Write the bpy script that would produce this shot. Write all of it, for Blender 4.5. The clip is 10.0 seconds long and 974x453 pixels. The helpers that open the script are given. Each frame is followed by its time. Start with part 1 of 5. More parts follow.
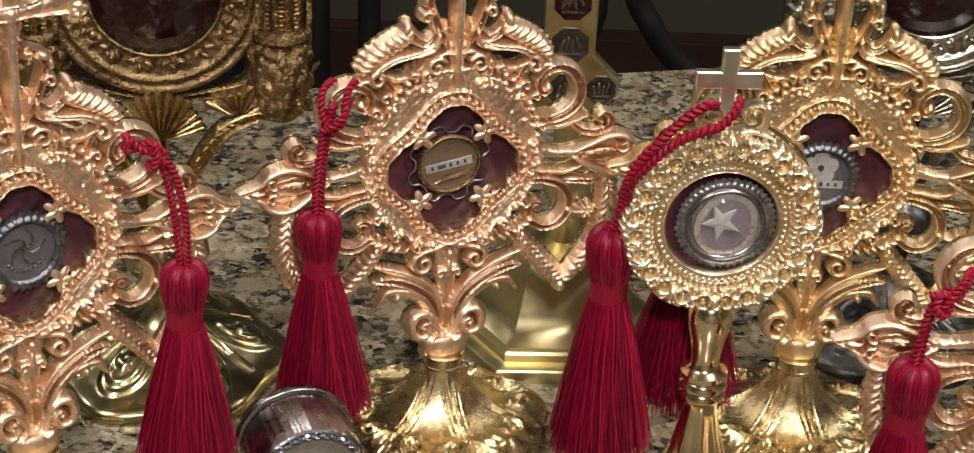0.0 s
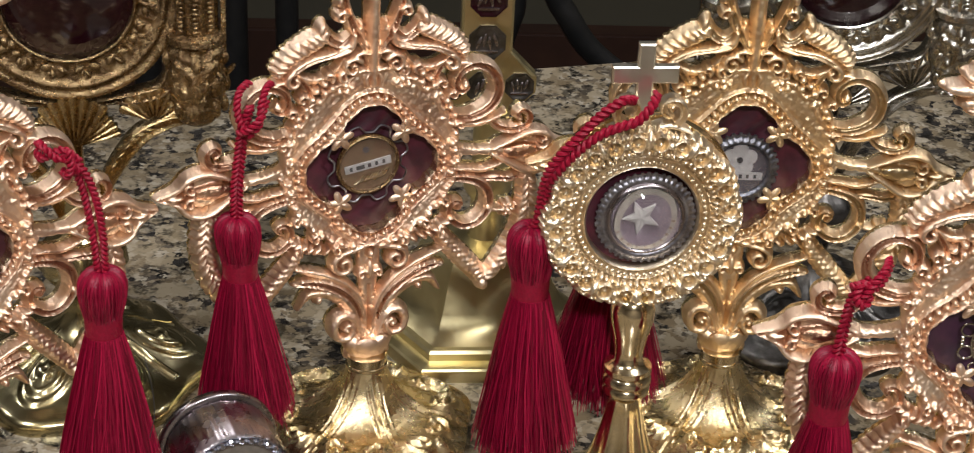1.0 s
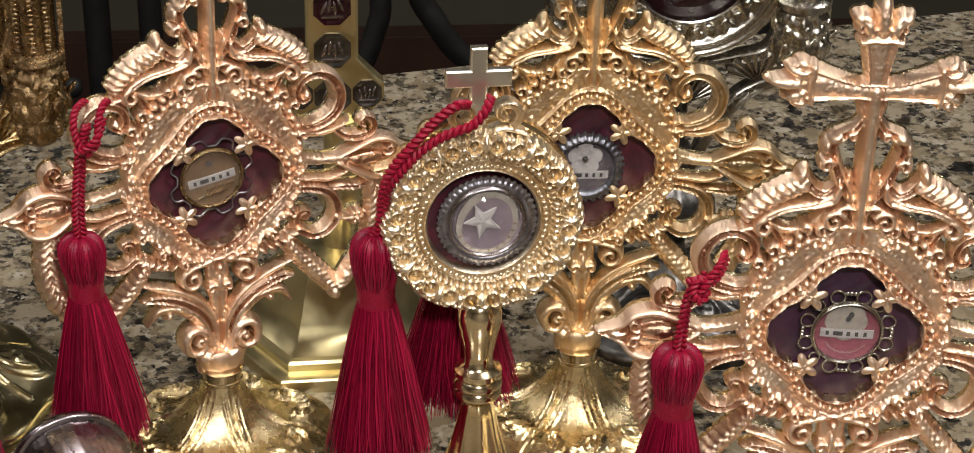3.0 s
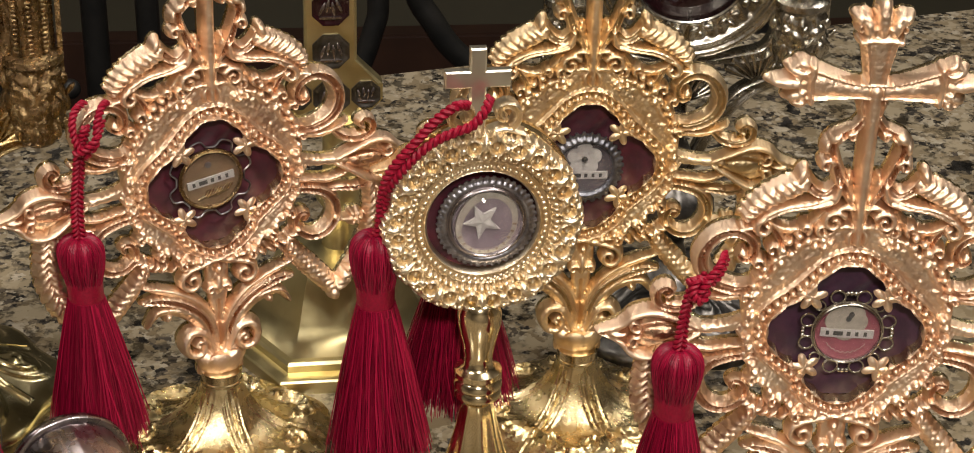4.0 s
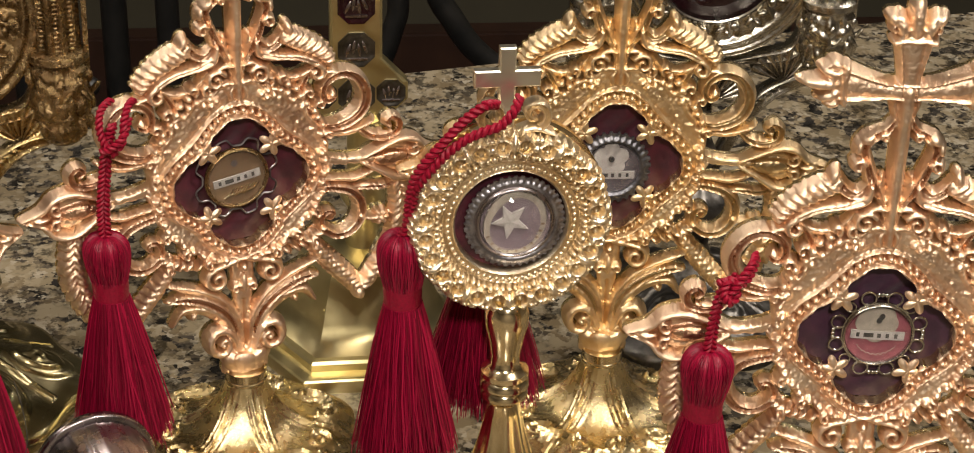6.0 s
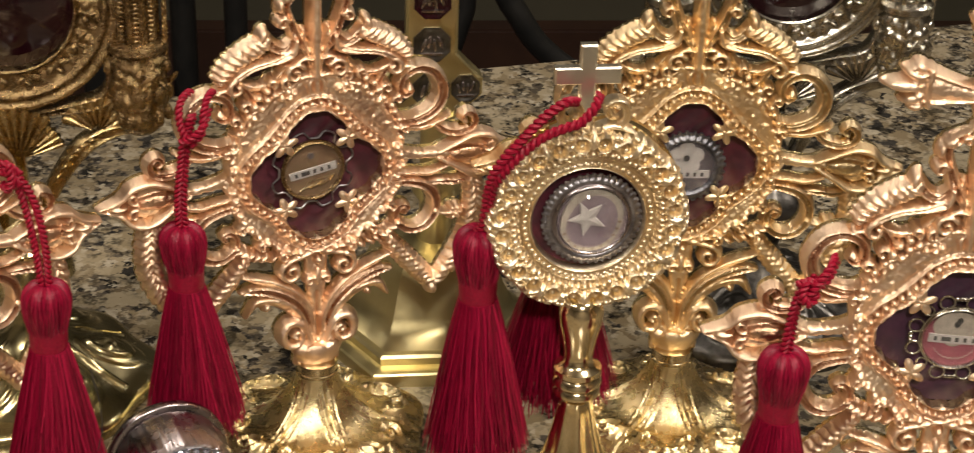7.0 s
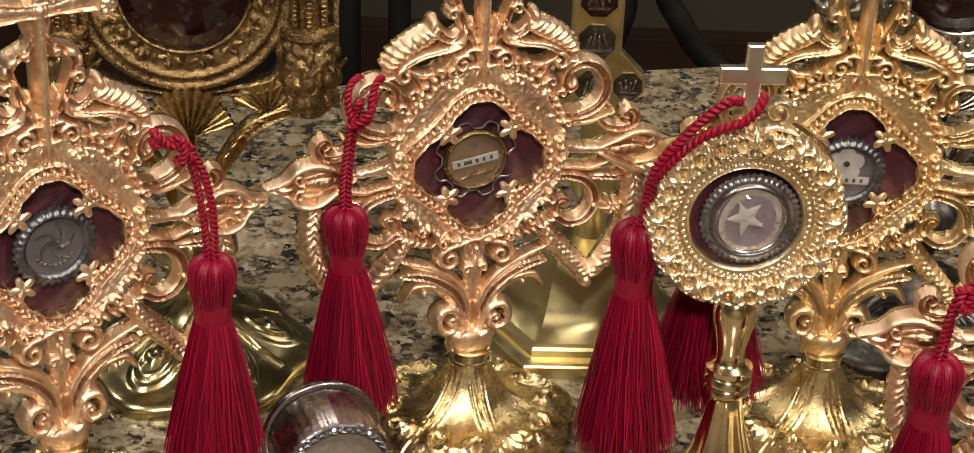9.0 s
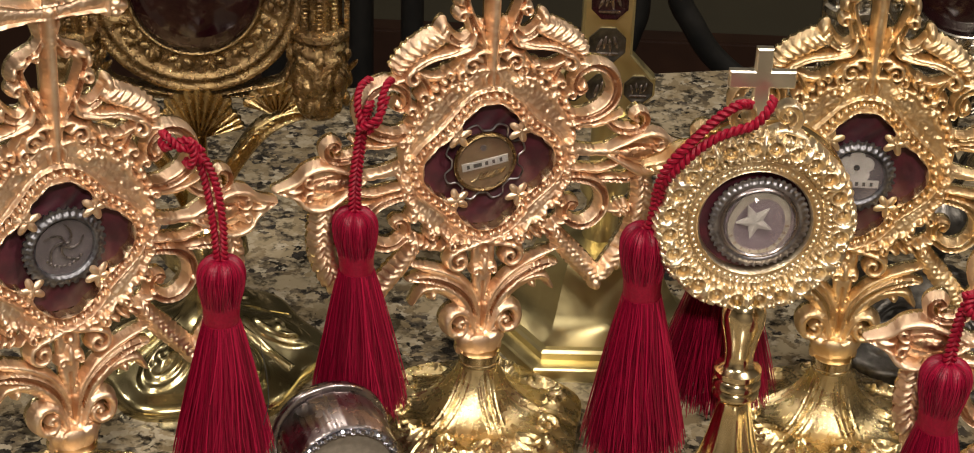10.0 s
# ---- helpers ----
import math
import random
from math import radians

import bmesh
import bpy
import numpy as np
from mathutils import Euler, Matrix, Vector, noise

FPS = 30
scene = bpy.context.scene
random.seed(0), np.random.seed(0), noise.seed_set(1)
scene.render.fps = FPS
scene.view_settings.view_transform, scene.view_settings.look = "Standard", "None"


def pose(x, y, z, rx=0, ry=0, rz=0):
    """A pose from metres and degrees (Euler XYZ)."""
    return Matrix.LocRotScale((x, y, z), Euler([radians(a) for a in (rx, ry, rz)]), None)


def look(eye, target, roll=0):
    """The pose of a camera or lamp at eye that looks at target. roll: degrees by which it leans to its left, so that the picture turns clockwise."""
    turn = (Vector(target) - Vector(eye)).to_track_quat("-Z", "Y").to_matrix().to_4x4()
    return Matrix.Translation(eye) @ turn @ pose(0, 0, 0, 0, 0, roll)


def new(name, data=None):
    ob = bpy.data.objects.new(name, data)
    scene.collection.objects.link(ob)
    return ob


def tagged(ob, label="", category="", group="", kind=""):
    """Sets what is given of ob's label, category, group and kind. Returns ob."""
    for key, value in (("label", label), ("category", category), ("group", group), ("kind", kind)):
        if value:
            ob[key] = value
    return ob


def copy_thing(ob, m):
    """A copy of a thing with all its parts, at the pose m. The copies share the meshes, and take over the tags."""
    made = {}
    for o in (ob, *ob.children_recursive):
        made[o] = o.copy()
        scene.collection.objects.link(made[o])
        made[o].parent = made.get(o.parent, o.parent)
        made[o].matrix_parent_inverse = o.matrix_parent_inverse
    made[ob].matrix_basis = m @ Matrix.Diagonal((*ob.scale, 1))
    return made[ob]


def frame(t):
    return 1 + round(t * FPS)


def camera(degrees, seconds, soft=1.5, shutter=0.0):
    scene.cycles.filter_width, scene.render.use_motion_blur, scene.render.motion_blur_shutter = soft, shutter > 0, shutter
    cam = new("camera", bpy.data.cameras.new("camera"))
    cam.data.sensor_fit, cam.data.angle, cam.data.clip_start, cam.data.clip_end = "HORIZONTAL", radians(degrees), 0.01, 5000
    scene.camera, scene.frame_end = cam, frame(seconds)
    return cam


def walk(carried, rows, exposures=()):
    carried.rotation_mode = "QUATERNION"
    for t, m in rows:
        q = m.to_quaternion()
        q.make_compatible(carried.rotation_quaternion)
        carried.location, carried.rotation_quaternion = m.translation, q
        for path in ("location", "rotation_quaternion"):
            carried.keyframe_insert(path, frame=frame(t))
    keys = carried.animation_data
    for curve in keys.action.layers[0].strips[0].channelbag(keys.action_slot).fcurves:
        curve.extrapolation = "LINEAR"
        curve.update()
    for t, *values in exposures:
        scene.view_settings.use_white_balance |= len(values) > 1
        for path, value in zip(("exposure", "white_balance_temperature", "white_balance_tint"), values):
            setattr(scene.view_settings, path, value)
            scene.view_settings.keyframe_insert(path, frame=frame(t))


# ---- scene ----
# ---- camera ----
cam = camera(26.562, 10.0, soft=1.0, shutter=0.4)
PATH = [
    (0, (-0.00236, -0.86065, 0.59864), (0.02757, 0.01794, 0.12200), 3.060),
    (0.5, (0.00060, -0.85919, 0.59902), (0.04876, 0.01820, 0.12167), 2.913),
    (1, (0.00151, -0.85652, 0.59850), (0.06614, 0.01995, 0.12141), 2.815),
    (1.5, (0.00365, -0.86187, 0.59950), (0.08657, 0.01365, 0.12348), 2.540),
    (2, (0.02769, -0.85329, 0.60080), (0.12235, 0.02128, 0.12523), 2.123),
    (2.5, (0.03579, -0.85675, 0.60222), (0.13685, 0.01688, 0.12623), 1.871),
    (4, (0.03404, -0.85569, 0.60214), (0.13996, 0.01724, 0.12594), 1.626),
    (4.5, (0.03455, -0.85368, 0.60172), (0.13958, 0.01911, 0.12507), 1.623),
    (5, (0.03353, -0.85081, 0.60189), (0.13753, 0.02160, 0.12431), 1.640),
    (6.5, (0.01918, -0.85132, 0.60044), (0.11751, 0.02214, 0.12358), 1.946),
    (7, (0.01085, -0.85123, 0.60047), (0.09180, 0.02293, 0.12164), 2.110),
    (7.5, (0.00237, -0.85658, 0.59933), (0.05775, 0.01948, 0.12032), 2.370),
    (8, (0.00461, -0.86516, 0.59899), (0.03499, 0.01280, 0.12121), 2.470),
    (8.5, (0.00010, -0.86386, 0.59885), (0.01968, 0.01419, 0.12068), 2.605),
    (9, (0.00236, -0.86569, 0.59963), (0.01485, 0.01271, 0.12188), 2.571),
    (9.5, (0.00538, -0.86692, 0.60009), (0.01361, 0.01188, 0.12297), 2.559),
    (10, (0.00575, -0.86601, 0.59979), (0.01026, 0.01296, 0.12294), 2.505),
]
EXPOSURES = [(0.0, -0.20, 6100, 12), (1.0, -0.20, 5700, 12), (2.5, -0.16, 5750, 12), (4.0, -0.15, 6400, 12), (5.0, -0.15, 6500, 12), (7.0, -0.17, 6800, 12), (10.0, -0.20, 6800, 12)]
walk(cam, [(t, look(eye, target, roll)) for t, eye, target, roll in PATH], exposures=EXPOSURES)

# ---- world and lamps ----
world = bpy.data.worlds.new("room_dark")
scene.world = world
world.use_nodes = True
world.node_tree.nodes["Background"].inputs[0].default_value = (0.9, 0.8, 0.65, 1)
world.node_tree.nodes["Background"].inputs[1].default_value = 0.02


def ceiling_lamp(x, y, z, size, power, colour):
    data = bpy.data.lights.new("ceiling_lamp", "AREA")
    data.shape, data.size, data.energy, data.color = "DISK", size, power, colour
    ob = new("ceiling_lamp", data)
    ob.matrix_world = pose(x, y, z)
    return ob


WARM = (1.0, 0.93, 0.82)
for lx, ly, lp, ls in ((-0.9, -0.7, 23, 0.20), (0.75, -0.5, 23, 0.20), (-0.35, 0.5, 5, 0.12),
                       (1.3, 0.8, 8, 0.12), (0.1, -1.7, 48, 0.30), (-1.7, 0.9, 8, 0.12)):
    ceiling_lamp(lx, ly, 1.57, ls, lp, WARM)

# ---- materials ----
def material(name):
    m = bpy.data.materials.new(name)
    m.use_nodes = True
    return m, m.node_tree.nodes, m.node_tree.links, m.node_tree.nodes["Principled BSDF"]


def noise_node(nodes, links, scale, detail=4.0, rough=0.6, coords="Object"):
    tc, n = nodes.new("ShaderNodeTexCoord"), nodes.new("ShaderNodeTexNoise")
    n.inputs["Scale"].default_value, n.inputs["Detail"].default_value, n.inputs["Roughness"].default_value = scale, detail, rough
    links.new(tc.outputs[coords], n.inputs["Vector"])
    return n


def ramp_node(nodes, links, source, stops):
    r = nodes.new("ShaderNodeValToRGB")
    while len(r.color_ramp.elements) < len(stops):
        r.color_ramp.elements.new(0.5)
    for e, (at, c) in zip(r.color_ramp.elements, stops):
        e.position, e.color = at, (*c, 1)
    links.new(source, r.inputs[0])
    return r


def bump_node(nodes, links, source, strength, distance, onto):
    b = nodes.new("ShaderNodeBump")
    b.inputs["Strength"].default_value, b.inputs["Distance"].default_value = strength, distance
    links.new(source, b.inputs["Height"])
    links.new(b.outputs[0], onto.inputs["Normal"])
    return b


def metal(name, light, dark, r0, r1, scale=60.0, bump=0.15, depth=0.0004, grain=900.0):
    """Cast or spun metal: two tones in soft patches, uneven gloss, fine pitting."""
    m, nodes, links, bsdf = material(name)
    bsdf.inputs["Metallic"].default_value = 1.0
    n = noise_node(nodes, links, scale)
    links.new(ramp_node(nodes, links, n.outputs[0], [(0.36, dark), (0.62, light)]).outputs[0], bsdf.inputs["Base Color"])
    mr = nodes.new("ShaderNodeMapRange")
    mr.inputs[1].default_value, mr.inputs[2].default_value = 0.3, 0.7
    mr.inputs[3].default_value, mr.inputs[4].default_value = r1, r0
    n2 = noise_node(nodes, links, scale * 3.1, 3)
    links.new(n2.outputs[0], mr.inputs[0])
    links.new(mr.outputs[0], bsdf.inputs["Roughness"])
    n3 = noise_node(nodes, links, grain, 3)
    n4 = noise_node(nodes, links, grain * 4.5, 2)
    mix = nodes.new("ShaderNodeMath")
    mix.operation, mix.inputs[1].default_value = "MULTIPLY_ADD", 0.45
    links.new(n4.outputs[0], mix.inputs[0])
    links.new(n3.outputs[0], mix.inputs[2])
    bump_node(nodes, links, mix.outputs[0], bump, depth, bsdf)
    return m


ROSE_GOLD = metal("satin_rose_gold", (0.92, 0.715, 0.525), (0.82, 0.57, 0.40), 0.36, 0.50, 60, 0.45, 0.0005, 700)
# Yellower copy of the rose gold, with warmer light put into its colour.
WARM_LIT_ROSE = metal("rose_gold_warm_lit", (0.90, 0.715, 0.46), (0.79, 0.57, 0.33), 0.34, 0.48, 60, 0.45, 0.0005, 700)
# Reddish patina of the grooves, its dark tone also standing for their shade.
PATINA_SHADE = metal("reddish_patina_groove_shade", (0.74, 0.48, 0.32), (0.56, 0.32, 0.20), 0.24, 0.42, 90, 0.5, 0.0010, 300)
FOOT_GOLD = metal("foot_gold", (0.83, 0.68, 0.40), (0.69, 0.52, 0.25), 0.20, 0.34, 50, 0.4, 0.0006, 600)
GOLD = metal("bright_gold", (0.88, 0.73, 0.45), (0.78, 0.60, 0.31), 0.16, 0.30, 50, 0.5, 0.0010, 340)
YELLOW_GOLD = metal("polished_gold", (0.93, 0.78, 0.52), (0.86, 0.68, 0.38), 0.10, 0.20, 40, 0.08, 0.0004, 300)
BRASS = metal("brushed_brass", (0.74, 0.65, 0.37), (0.62, 0.52, 0.27), 0.28, 0.42, 25, 0.10, 0.0003, 600)
CHAMPAGNE = metal("champagne_gold", (0.91, 0.785, 0.59), (0.80, 0.65, 0.44), 0.30, 0.43, 40, 0.3, 0.0004, 700)
MID_GOLD = metal("shaded_gold", (0.72, 0.58, 0.37), (0.58, 0.44, 0.24), 0.26, 0.40, 60, 0.3, 0.0006, 350)
OLD_GOLD = metal("antique_gold", (0.42, 0.295, 0.15), (0.20, 0.13, 0.062), 0.18, 0.36, 60, 0.8, 0.0012, 380)
AGED_GOLD = metal("aged_yellow_gold", (0.66, 0.50, 0.26), (0.42, 0.30, 0.14), 0.18, 0.34, 50, 0.5, 0.0008, 420)
# Brass darkened in its colour to stand for reflections of dark surroundings.
DARK_BRASS = metal("brass_with_dark_reflections", (0.60, 0.525, 0.31), (0.45, 0.38, 0.20), 0.16, 0.28, 30, 0.12, 0.0004, 420)
SILVER = metal("cast_silver", (0.62, 0.59, 0.53), (0.34, 0.31, 0.26), 0.14, 0.30, 50, 0.25, 0.0006, 450)
STEEL = metal("silver_box", (0.40, 0.355, 0.36), (0.26, 0.225, 0.23), 0.20, 0.34, 30, 0.05, 0.0003, 500)
CRYSTAL = metal("foiled_crystal", (0.72, 0.72, 0.82), (0.30, 0.30, 0.38), 0.06, 0.14, 240, 0.0, 0.0001, 500)
PALE_GOLD = metal("pale_polished_gold", (0.90, 0.85, 0.73), (0.84, 0.78, 0.64), 0.30, 0.42, 30, 0.05, 0.0003, 400)
BLACK_SILVER = metal("blackened_silver", (0.16, 0.15, 0.14), (0.07, 0.065, 0.06), 0.30, 0.45, 120, 0.2, 0.0004, 900)
WORN_PEWTER = metal("worn_pewter", (0.40, 0.39, 0.42), (0.17, 0.16, 0.18), 0.32, 0.46, 160, 0.2, 0.0004, 900)
PEWTER = metal("dark_pewter", (0.25, 0.25, 0.27), (0.12, 0.12, 0.14), 0.36, 0.52, 120, 0.2, 0.0004, 900)


def cloth(name, light, dark, rough, scale, sheen=0.3, bump=0.4, gloss=0.5):
    m, nodes, links, bsdf = material(name)
    n = noise_node(nodes, links, scale, 5)
    links.new(ramp_node(nodes, links, n.outputs[0], [(0.3, dark), (0.7, light)]).outputs[0], bsdf.inputs["Base Color"])
    bsdf.inputs["Roughness"].default_value = rough
    bsdf.inputs["Sheen Weight"].default_value = sheen
    bsdf.inputs["Specular IOR Level"].default_value = gloss
    bump_node(nodes, links, n.outputs[0], bump, 0.0008, bsdf)
    return m


def silk_material():
    m, nodes, links, bsdf = material("red_silk_thread")
    geo = nodes.new("ShaderNodeNewGeometry")
    tone = ramp_node(nodes, links, geo.outputs["Random Per Island"], [(0.0, (0.10, 0.0016, 0.011)), (0.5, (0.20, 0.003, 0.022)), (1.0, (0.34, 0.006, 0.038))])
    links.new(tone.outputs[0], bsdf.inputs["Base Color"])
    n = noise_node(nodes, links, 900, 3)
    bump_node(nodes, links, n.outputs[0], 0.4, 0.0006, bsdf)
    bsdf.inputs["Roughness"].default_value = 0.40
    bsdf.inputs["Specular IOR Level"].default_value = 0.28
    return m


SILK = silk_material()
CORD_RED = cloth("red_cord", (0.33, 0.005, 0.028), (0.17, 0.003, 0.014), 0.45, 700, 0.0, 0.4, 0.25)
BAND_RED = cloth("wound_red_silk", (0.27, 0.004, 0.026), (0.17, 0.003, 0.016), 0.40, 900, 0.0, 0.4, 0.3)
VELVET = cloth("burgundy_velvet", (0.085, 0.005, 0.018), (0.028, 0.002, 0.009), 0.5, 90, 0.25)
VELVET_PURPLE = cloth("plum_velvet", (0.065, 0.014, 0.042), (0.022, 0.005, 0.02), 0.5, 90, 0.3)
PAPER = cloth("aged_paper", (0.25, 0.215, 0.175), (0.17, 0.145, 0.115), 0.7, 300, 0.0, 0.1)
PAPER_WHITE = cloth("white_paper", (0.30, 0.275, 0.255), (0.22, 0.20, 0.185), 0.6, 300, 0.0, 0.1)
RELIC_BROWN = cloth("brown_silk", (0.13, 0.078, 0.038), (0.08, 0.045, 0.02), 0.5, 200, 0.1, 0.2)
RELIC_PINK = cloth("pink_silk", (0.20, 0.045, 0.06), (0.13, 0.028, 0.04), 0.5, 200, 0.1, 0.2)
RELIC_MAUVE = cloth("mauve_silk", (0.14, 0.105, 0.12), (0.10, 0.072, 0.085), 0.5, 200, 0.1, 0.2)
RELIC_GREY = cloth("grey_silk", (0.075, 0.062, 0.066), (0.045, 0.036, 0.042), 0.5, 200, 0.1, 0.2)
INK = cloth("black_ink", (0.03, 0.025, 0.02), (0.02, 0.02, 0.02), 0.6, 200, 0.0, 0.0)
IRON = cloth("black_iron", (0.012, 0.011, 0.010), (0.006, 0.006, 0.006), 0.38, 60, 0.0, 0.3)
# Tones of the added, unseen walls and ceiling, set for reflections and bounce.
UNSEEN_WALL_CREAM = cloth("unseen_wall_cream", (0.27, 0.235, 0.18), (0.22, 0.19, 0.145), 0.85, 8, 0.0, 0.2)
UNSEEN_CEILING_WHITE = cloth("unseen_ceiling_white", (0.78, 0.75, 0.68), (0.72, 0.69, 0.62), 0.85, 8, 0.0, 0.1)
OLIVE_PAINT = cloth("olive_wall_paint", (0.050, 0.043, 0.025), (0.040, 0.035, 0.021), 0.7, 6, 0.0, 0.1)
DARK_WOOD = cloth("dark_wood", (0.036, 0.015, 0.008), (0.020, 0.008, 0.005), 0.45, 14, 0.0, 0.2)


def glass_material():
    m, nodes, links, bsdf = material("clear_glass")
    bsdf.inputs["Transmission Weight"].default_value = 1.0
    bsdf.inputs["Roughness"].default_value = 0.02
    bsdf.inputs["IOR"].default_value = 1.45
    return m


GLASS = glass_material()


def dark_glass_material():
    m, nodes, links, bsdf = material("dark_red_glass")
    n = noise_node(nodes, links, 30)
    links.new(ramp_node(nodes, links, n.outputs[0], [(0.3, (0.007, 0.0015, 0.003)), (0.7, (0.017, 0.003, 0.005))]).outputs[0], bsdf.inputs["Base Color"])
    bsdf.inputs["Roughness"].default_value = 0.12
    bsdf.inputs["Coat Weight"].default_value = 0.3
    return m


DARK_GLASS = dark_glass_material()


def granite_material():
    m, nodes, links, bsdf = material("speckled_granite")
    tc = nodes.new("ShaderNodeTexCoord")

    def cells(scale, warp):
        wn = noise_node(nodes, links, scale * 1.6, 3)
        add = nodes.new("ShaderNodeMixRGB")
        add.blend_type, add.inputs[0].default_value = "LINEAR_LIGHT", warp
        links.new(tc.outputs["Object"], add.inputs[1])
        links.new(wn.outputs["Color"], add.inputs[2])
        v = nodes.new("ShaderNodeTexVoronoi")
        v.inputs["Scale"].default_value = scale
        links.new(add.outputs[0], v.inputs["Vector"])
        sep = nodes.new("ShaderNodeSeparateColor")
        links.new(v.outputs["Color"], sep.inputs[0])
        return sep.outputs[0], sep.outputs[1]

    big, big2 = cells(85, 0.007)
    small, small2 = cells(260, 0.003)
    base = ramp_node(nodes, links, big, [(0.0, (0.02, 0.019, 0.018)), (0.16, (0.05, 0.045, 0.04)), (0.28, (0.20, 0.155, 0.10)),
                                         (0.6, (0.31, 0.255, 0.175)), (1.0, (0.41, 0.35, 0.255))])
    fine = ramp_node(nodes, links, small, [(0.0, (0.012, 0.012, 0.012)), (0.30, (0.10, 0.085, 0.07)), (0.5, (0.30, 0.24, 0.16)), (1.0, (0.50, 0.45, 0.36))])
    for r in (base, fine):
        r.color_ramp.interpolation = "LINEAR"
    patch = noise_node(nodes, links, 55, 3)
    pr = ramp_node(nodes, links, patch.outputs[0], [(0.42, (0, 0, 0)), (0.58, (1, 1, 1))])
    mix = nodes.new("ShaderNodeMixRGB")
    links.new(pr.outputs[0], mix.inputs[0])
    links.new(base.outputs[0], mix.inputs[1])
    links.new(fine.outputs[0], mix.inputs[2])
    dark = noise_node(nodes, links, 60, 4, 0.65)
    dr = ramp_node(nodes, links, dark.outputs[0], [(0.40, (0.10, 0.10, 0.10)), (0.47, (1, 1, 1))])
    mul = nodes.new("ShaderNodeMixRGB")
    mul.blend_type, mul.inputs[0].default_value = "MULTIPLY", 0.8
    links.new(mix.outputs[0], mul.inputs[1])
    links.new(dr.outputs[0], mul.inputs[2])
    hsv = nodes.new("ShaderNodeHueSaturation")
    hsv.inputs["Value"].default_value, hsv.inputs["Saturation"].default_value = 0.72, 1.12
    links.new(mul.outputs[0], hsv.inputs["Color"])
    links.new(hsv.outputs[0], bsdf.inputs["Base Color"])
    bsdf.inputs["Roughness"].default_value = 0.16
    return m


GRANITE = granite_material()

# ---- shape tools (millimetres in, metres out) ----
MM = 0.001


class Solid:
    """Collects vertices and faces of one mesh."""

    def __init__(self):
        self.v, self.f, self.tone = [], [], []

    def add(self, verts, faces, tones=None):
        n = len(self.v)
        self.tone.extend(tones or [0] * len(faces))
        self.v.extend(tuple(float(c) for c in p) for p in verts)
        self.f.extend(tuple(i + n for i in face) for face in faces)
        return self


def part(name, solid, material_, parent=None, label="", smooth=True, matrix=None, scale=MM):
    me = bpy.data.meshes.new(name)
    me.from_pydata([(x * scale, y * scale, z * scale) for x, y, z in solid.v], [], solid.f)
    me.polygons.foreach_set("use_smooth", [smooth] * len(me.polygons))
    me.materials.append(material_)
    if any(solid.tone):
        me.materials.append(PATINA_SHADE)
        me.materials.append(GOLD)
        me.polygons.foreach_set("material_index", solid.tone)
    me.update()
    bm = bmesh.new()
    bm.from_mesh(me)
    bmesh.ops.recalc_face_normals(bm, faces=bm.faces)
    bm.to_mesh(me)
    bm.free()
    if smooth:
        me.set_sharp_from_angle(angle=radians(50))
    ob = new(name, me)
    if parent:
        ob.parent = parent
    if matrix:
        ob.matrix_basis = matrix
    if label:
        tagged(ob, label)
    return ob


def thing(name, m, label, category, group="", kind=""):
    ob = new(name)
    ob.empty_display_size = 0.01
    ob.matrix_basis = m
    return tagged(ob, label, category, group, kind)


def smooth_path(ctrl, n=24):
    """Catmull-Rom curve through control points of any dimension."""
    c = np.array(ctrl, float)
    c = np.vstack([2 * c[0] - c[1], c, 2 * c[-1] - c[-2]])
    out, seg = [], len(c) - 3
    for t in np.linspace(0, seg - 1e-9, n):
        i = int(t)
        s = t - i
        p0, p1, p2, p3 = c[i : i + 4]
        out.append(0.5 * (2 * p1 + (p2 - p0) * s + (2 * p0 - 5 * p1 + 4 * p2 - p3) * s * s + (3 * p1 - p0 - 3 * p2 + p3) * s**3))
    return np.array(out)


def spiral(cx, cz, r0, r1, a0, a1, n=30):
    """Points of a spiral round (cx, cz), angles in degrees."""
    s = np.linspace(0, 1, n)
    a, r = np.radians(a0 + (a1 - a0) * s), r0 + (r1 - r0) * s
    return np.stack([cx + r * np.cos(a), cz + r * np.sin(a)], -1)


ROUND = ((-1, -1), (-1, 0), (-0.82, 0.57), (-0.45, 0.89), (0, 1), (0.45, 0.89), (0.82, 0.57), (1, 0), (1, -1))
FLUTE = ((-1, -1), (-1, 0), (-0.88, 0.75), (-0.62, 0.98), (-0.36, 0.55), (0, 0.12), (0.36, 0.55), (0.62, 0.98), (0.88, 0.75), (1, 0), (1, -1))
RIDGE = ((-1, -1), (-1, 0), (-0.92, 0.62), (-0.74, 0.7), (-0.5, 0.22), (0, 1), (0.5, 0.22), (0.74, 0.7), (0.92, 0.62), (1, 0), (1, -1))


def ease(s, ends):
    """Interpolates a list of values over 0..1."""
    return np.interp(s, np.linspace(0, 1, len(ends)), ends)


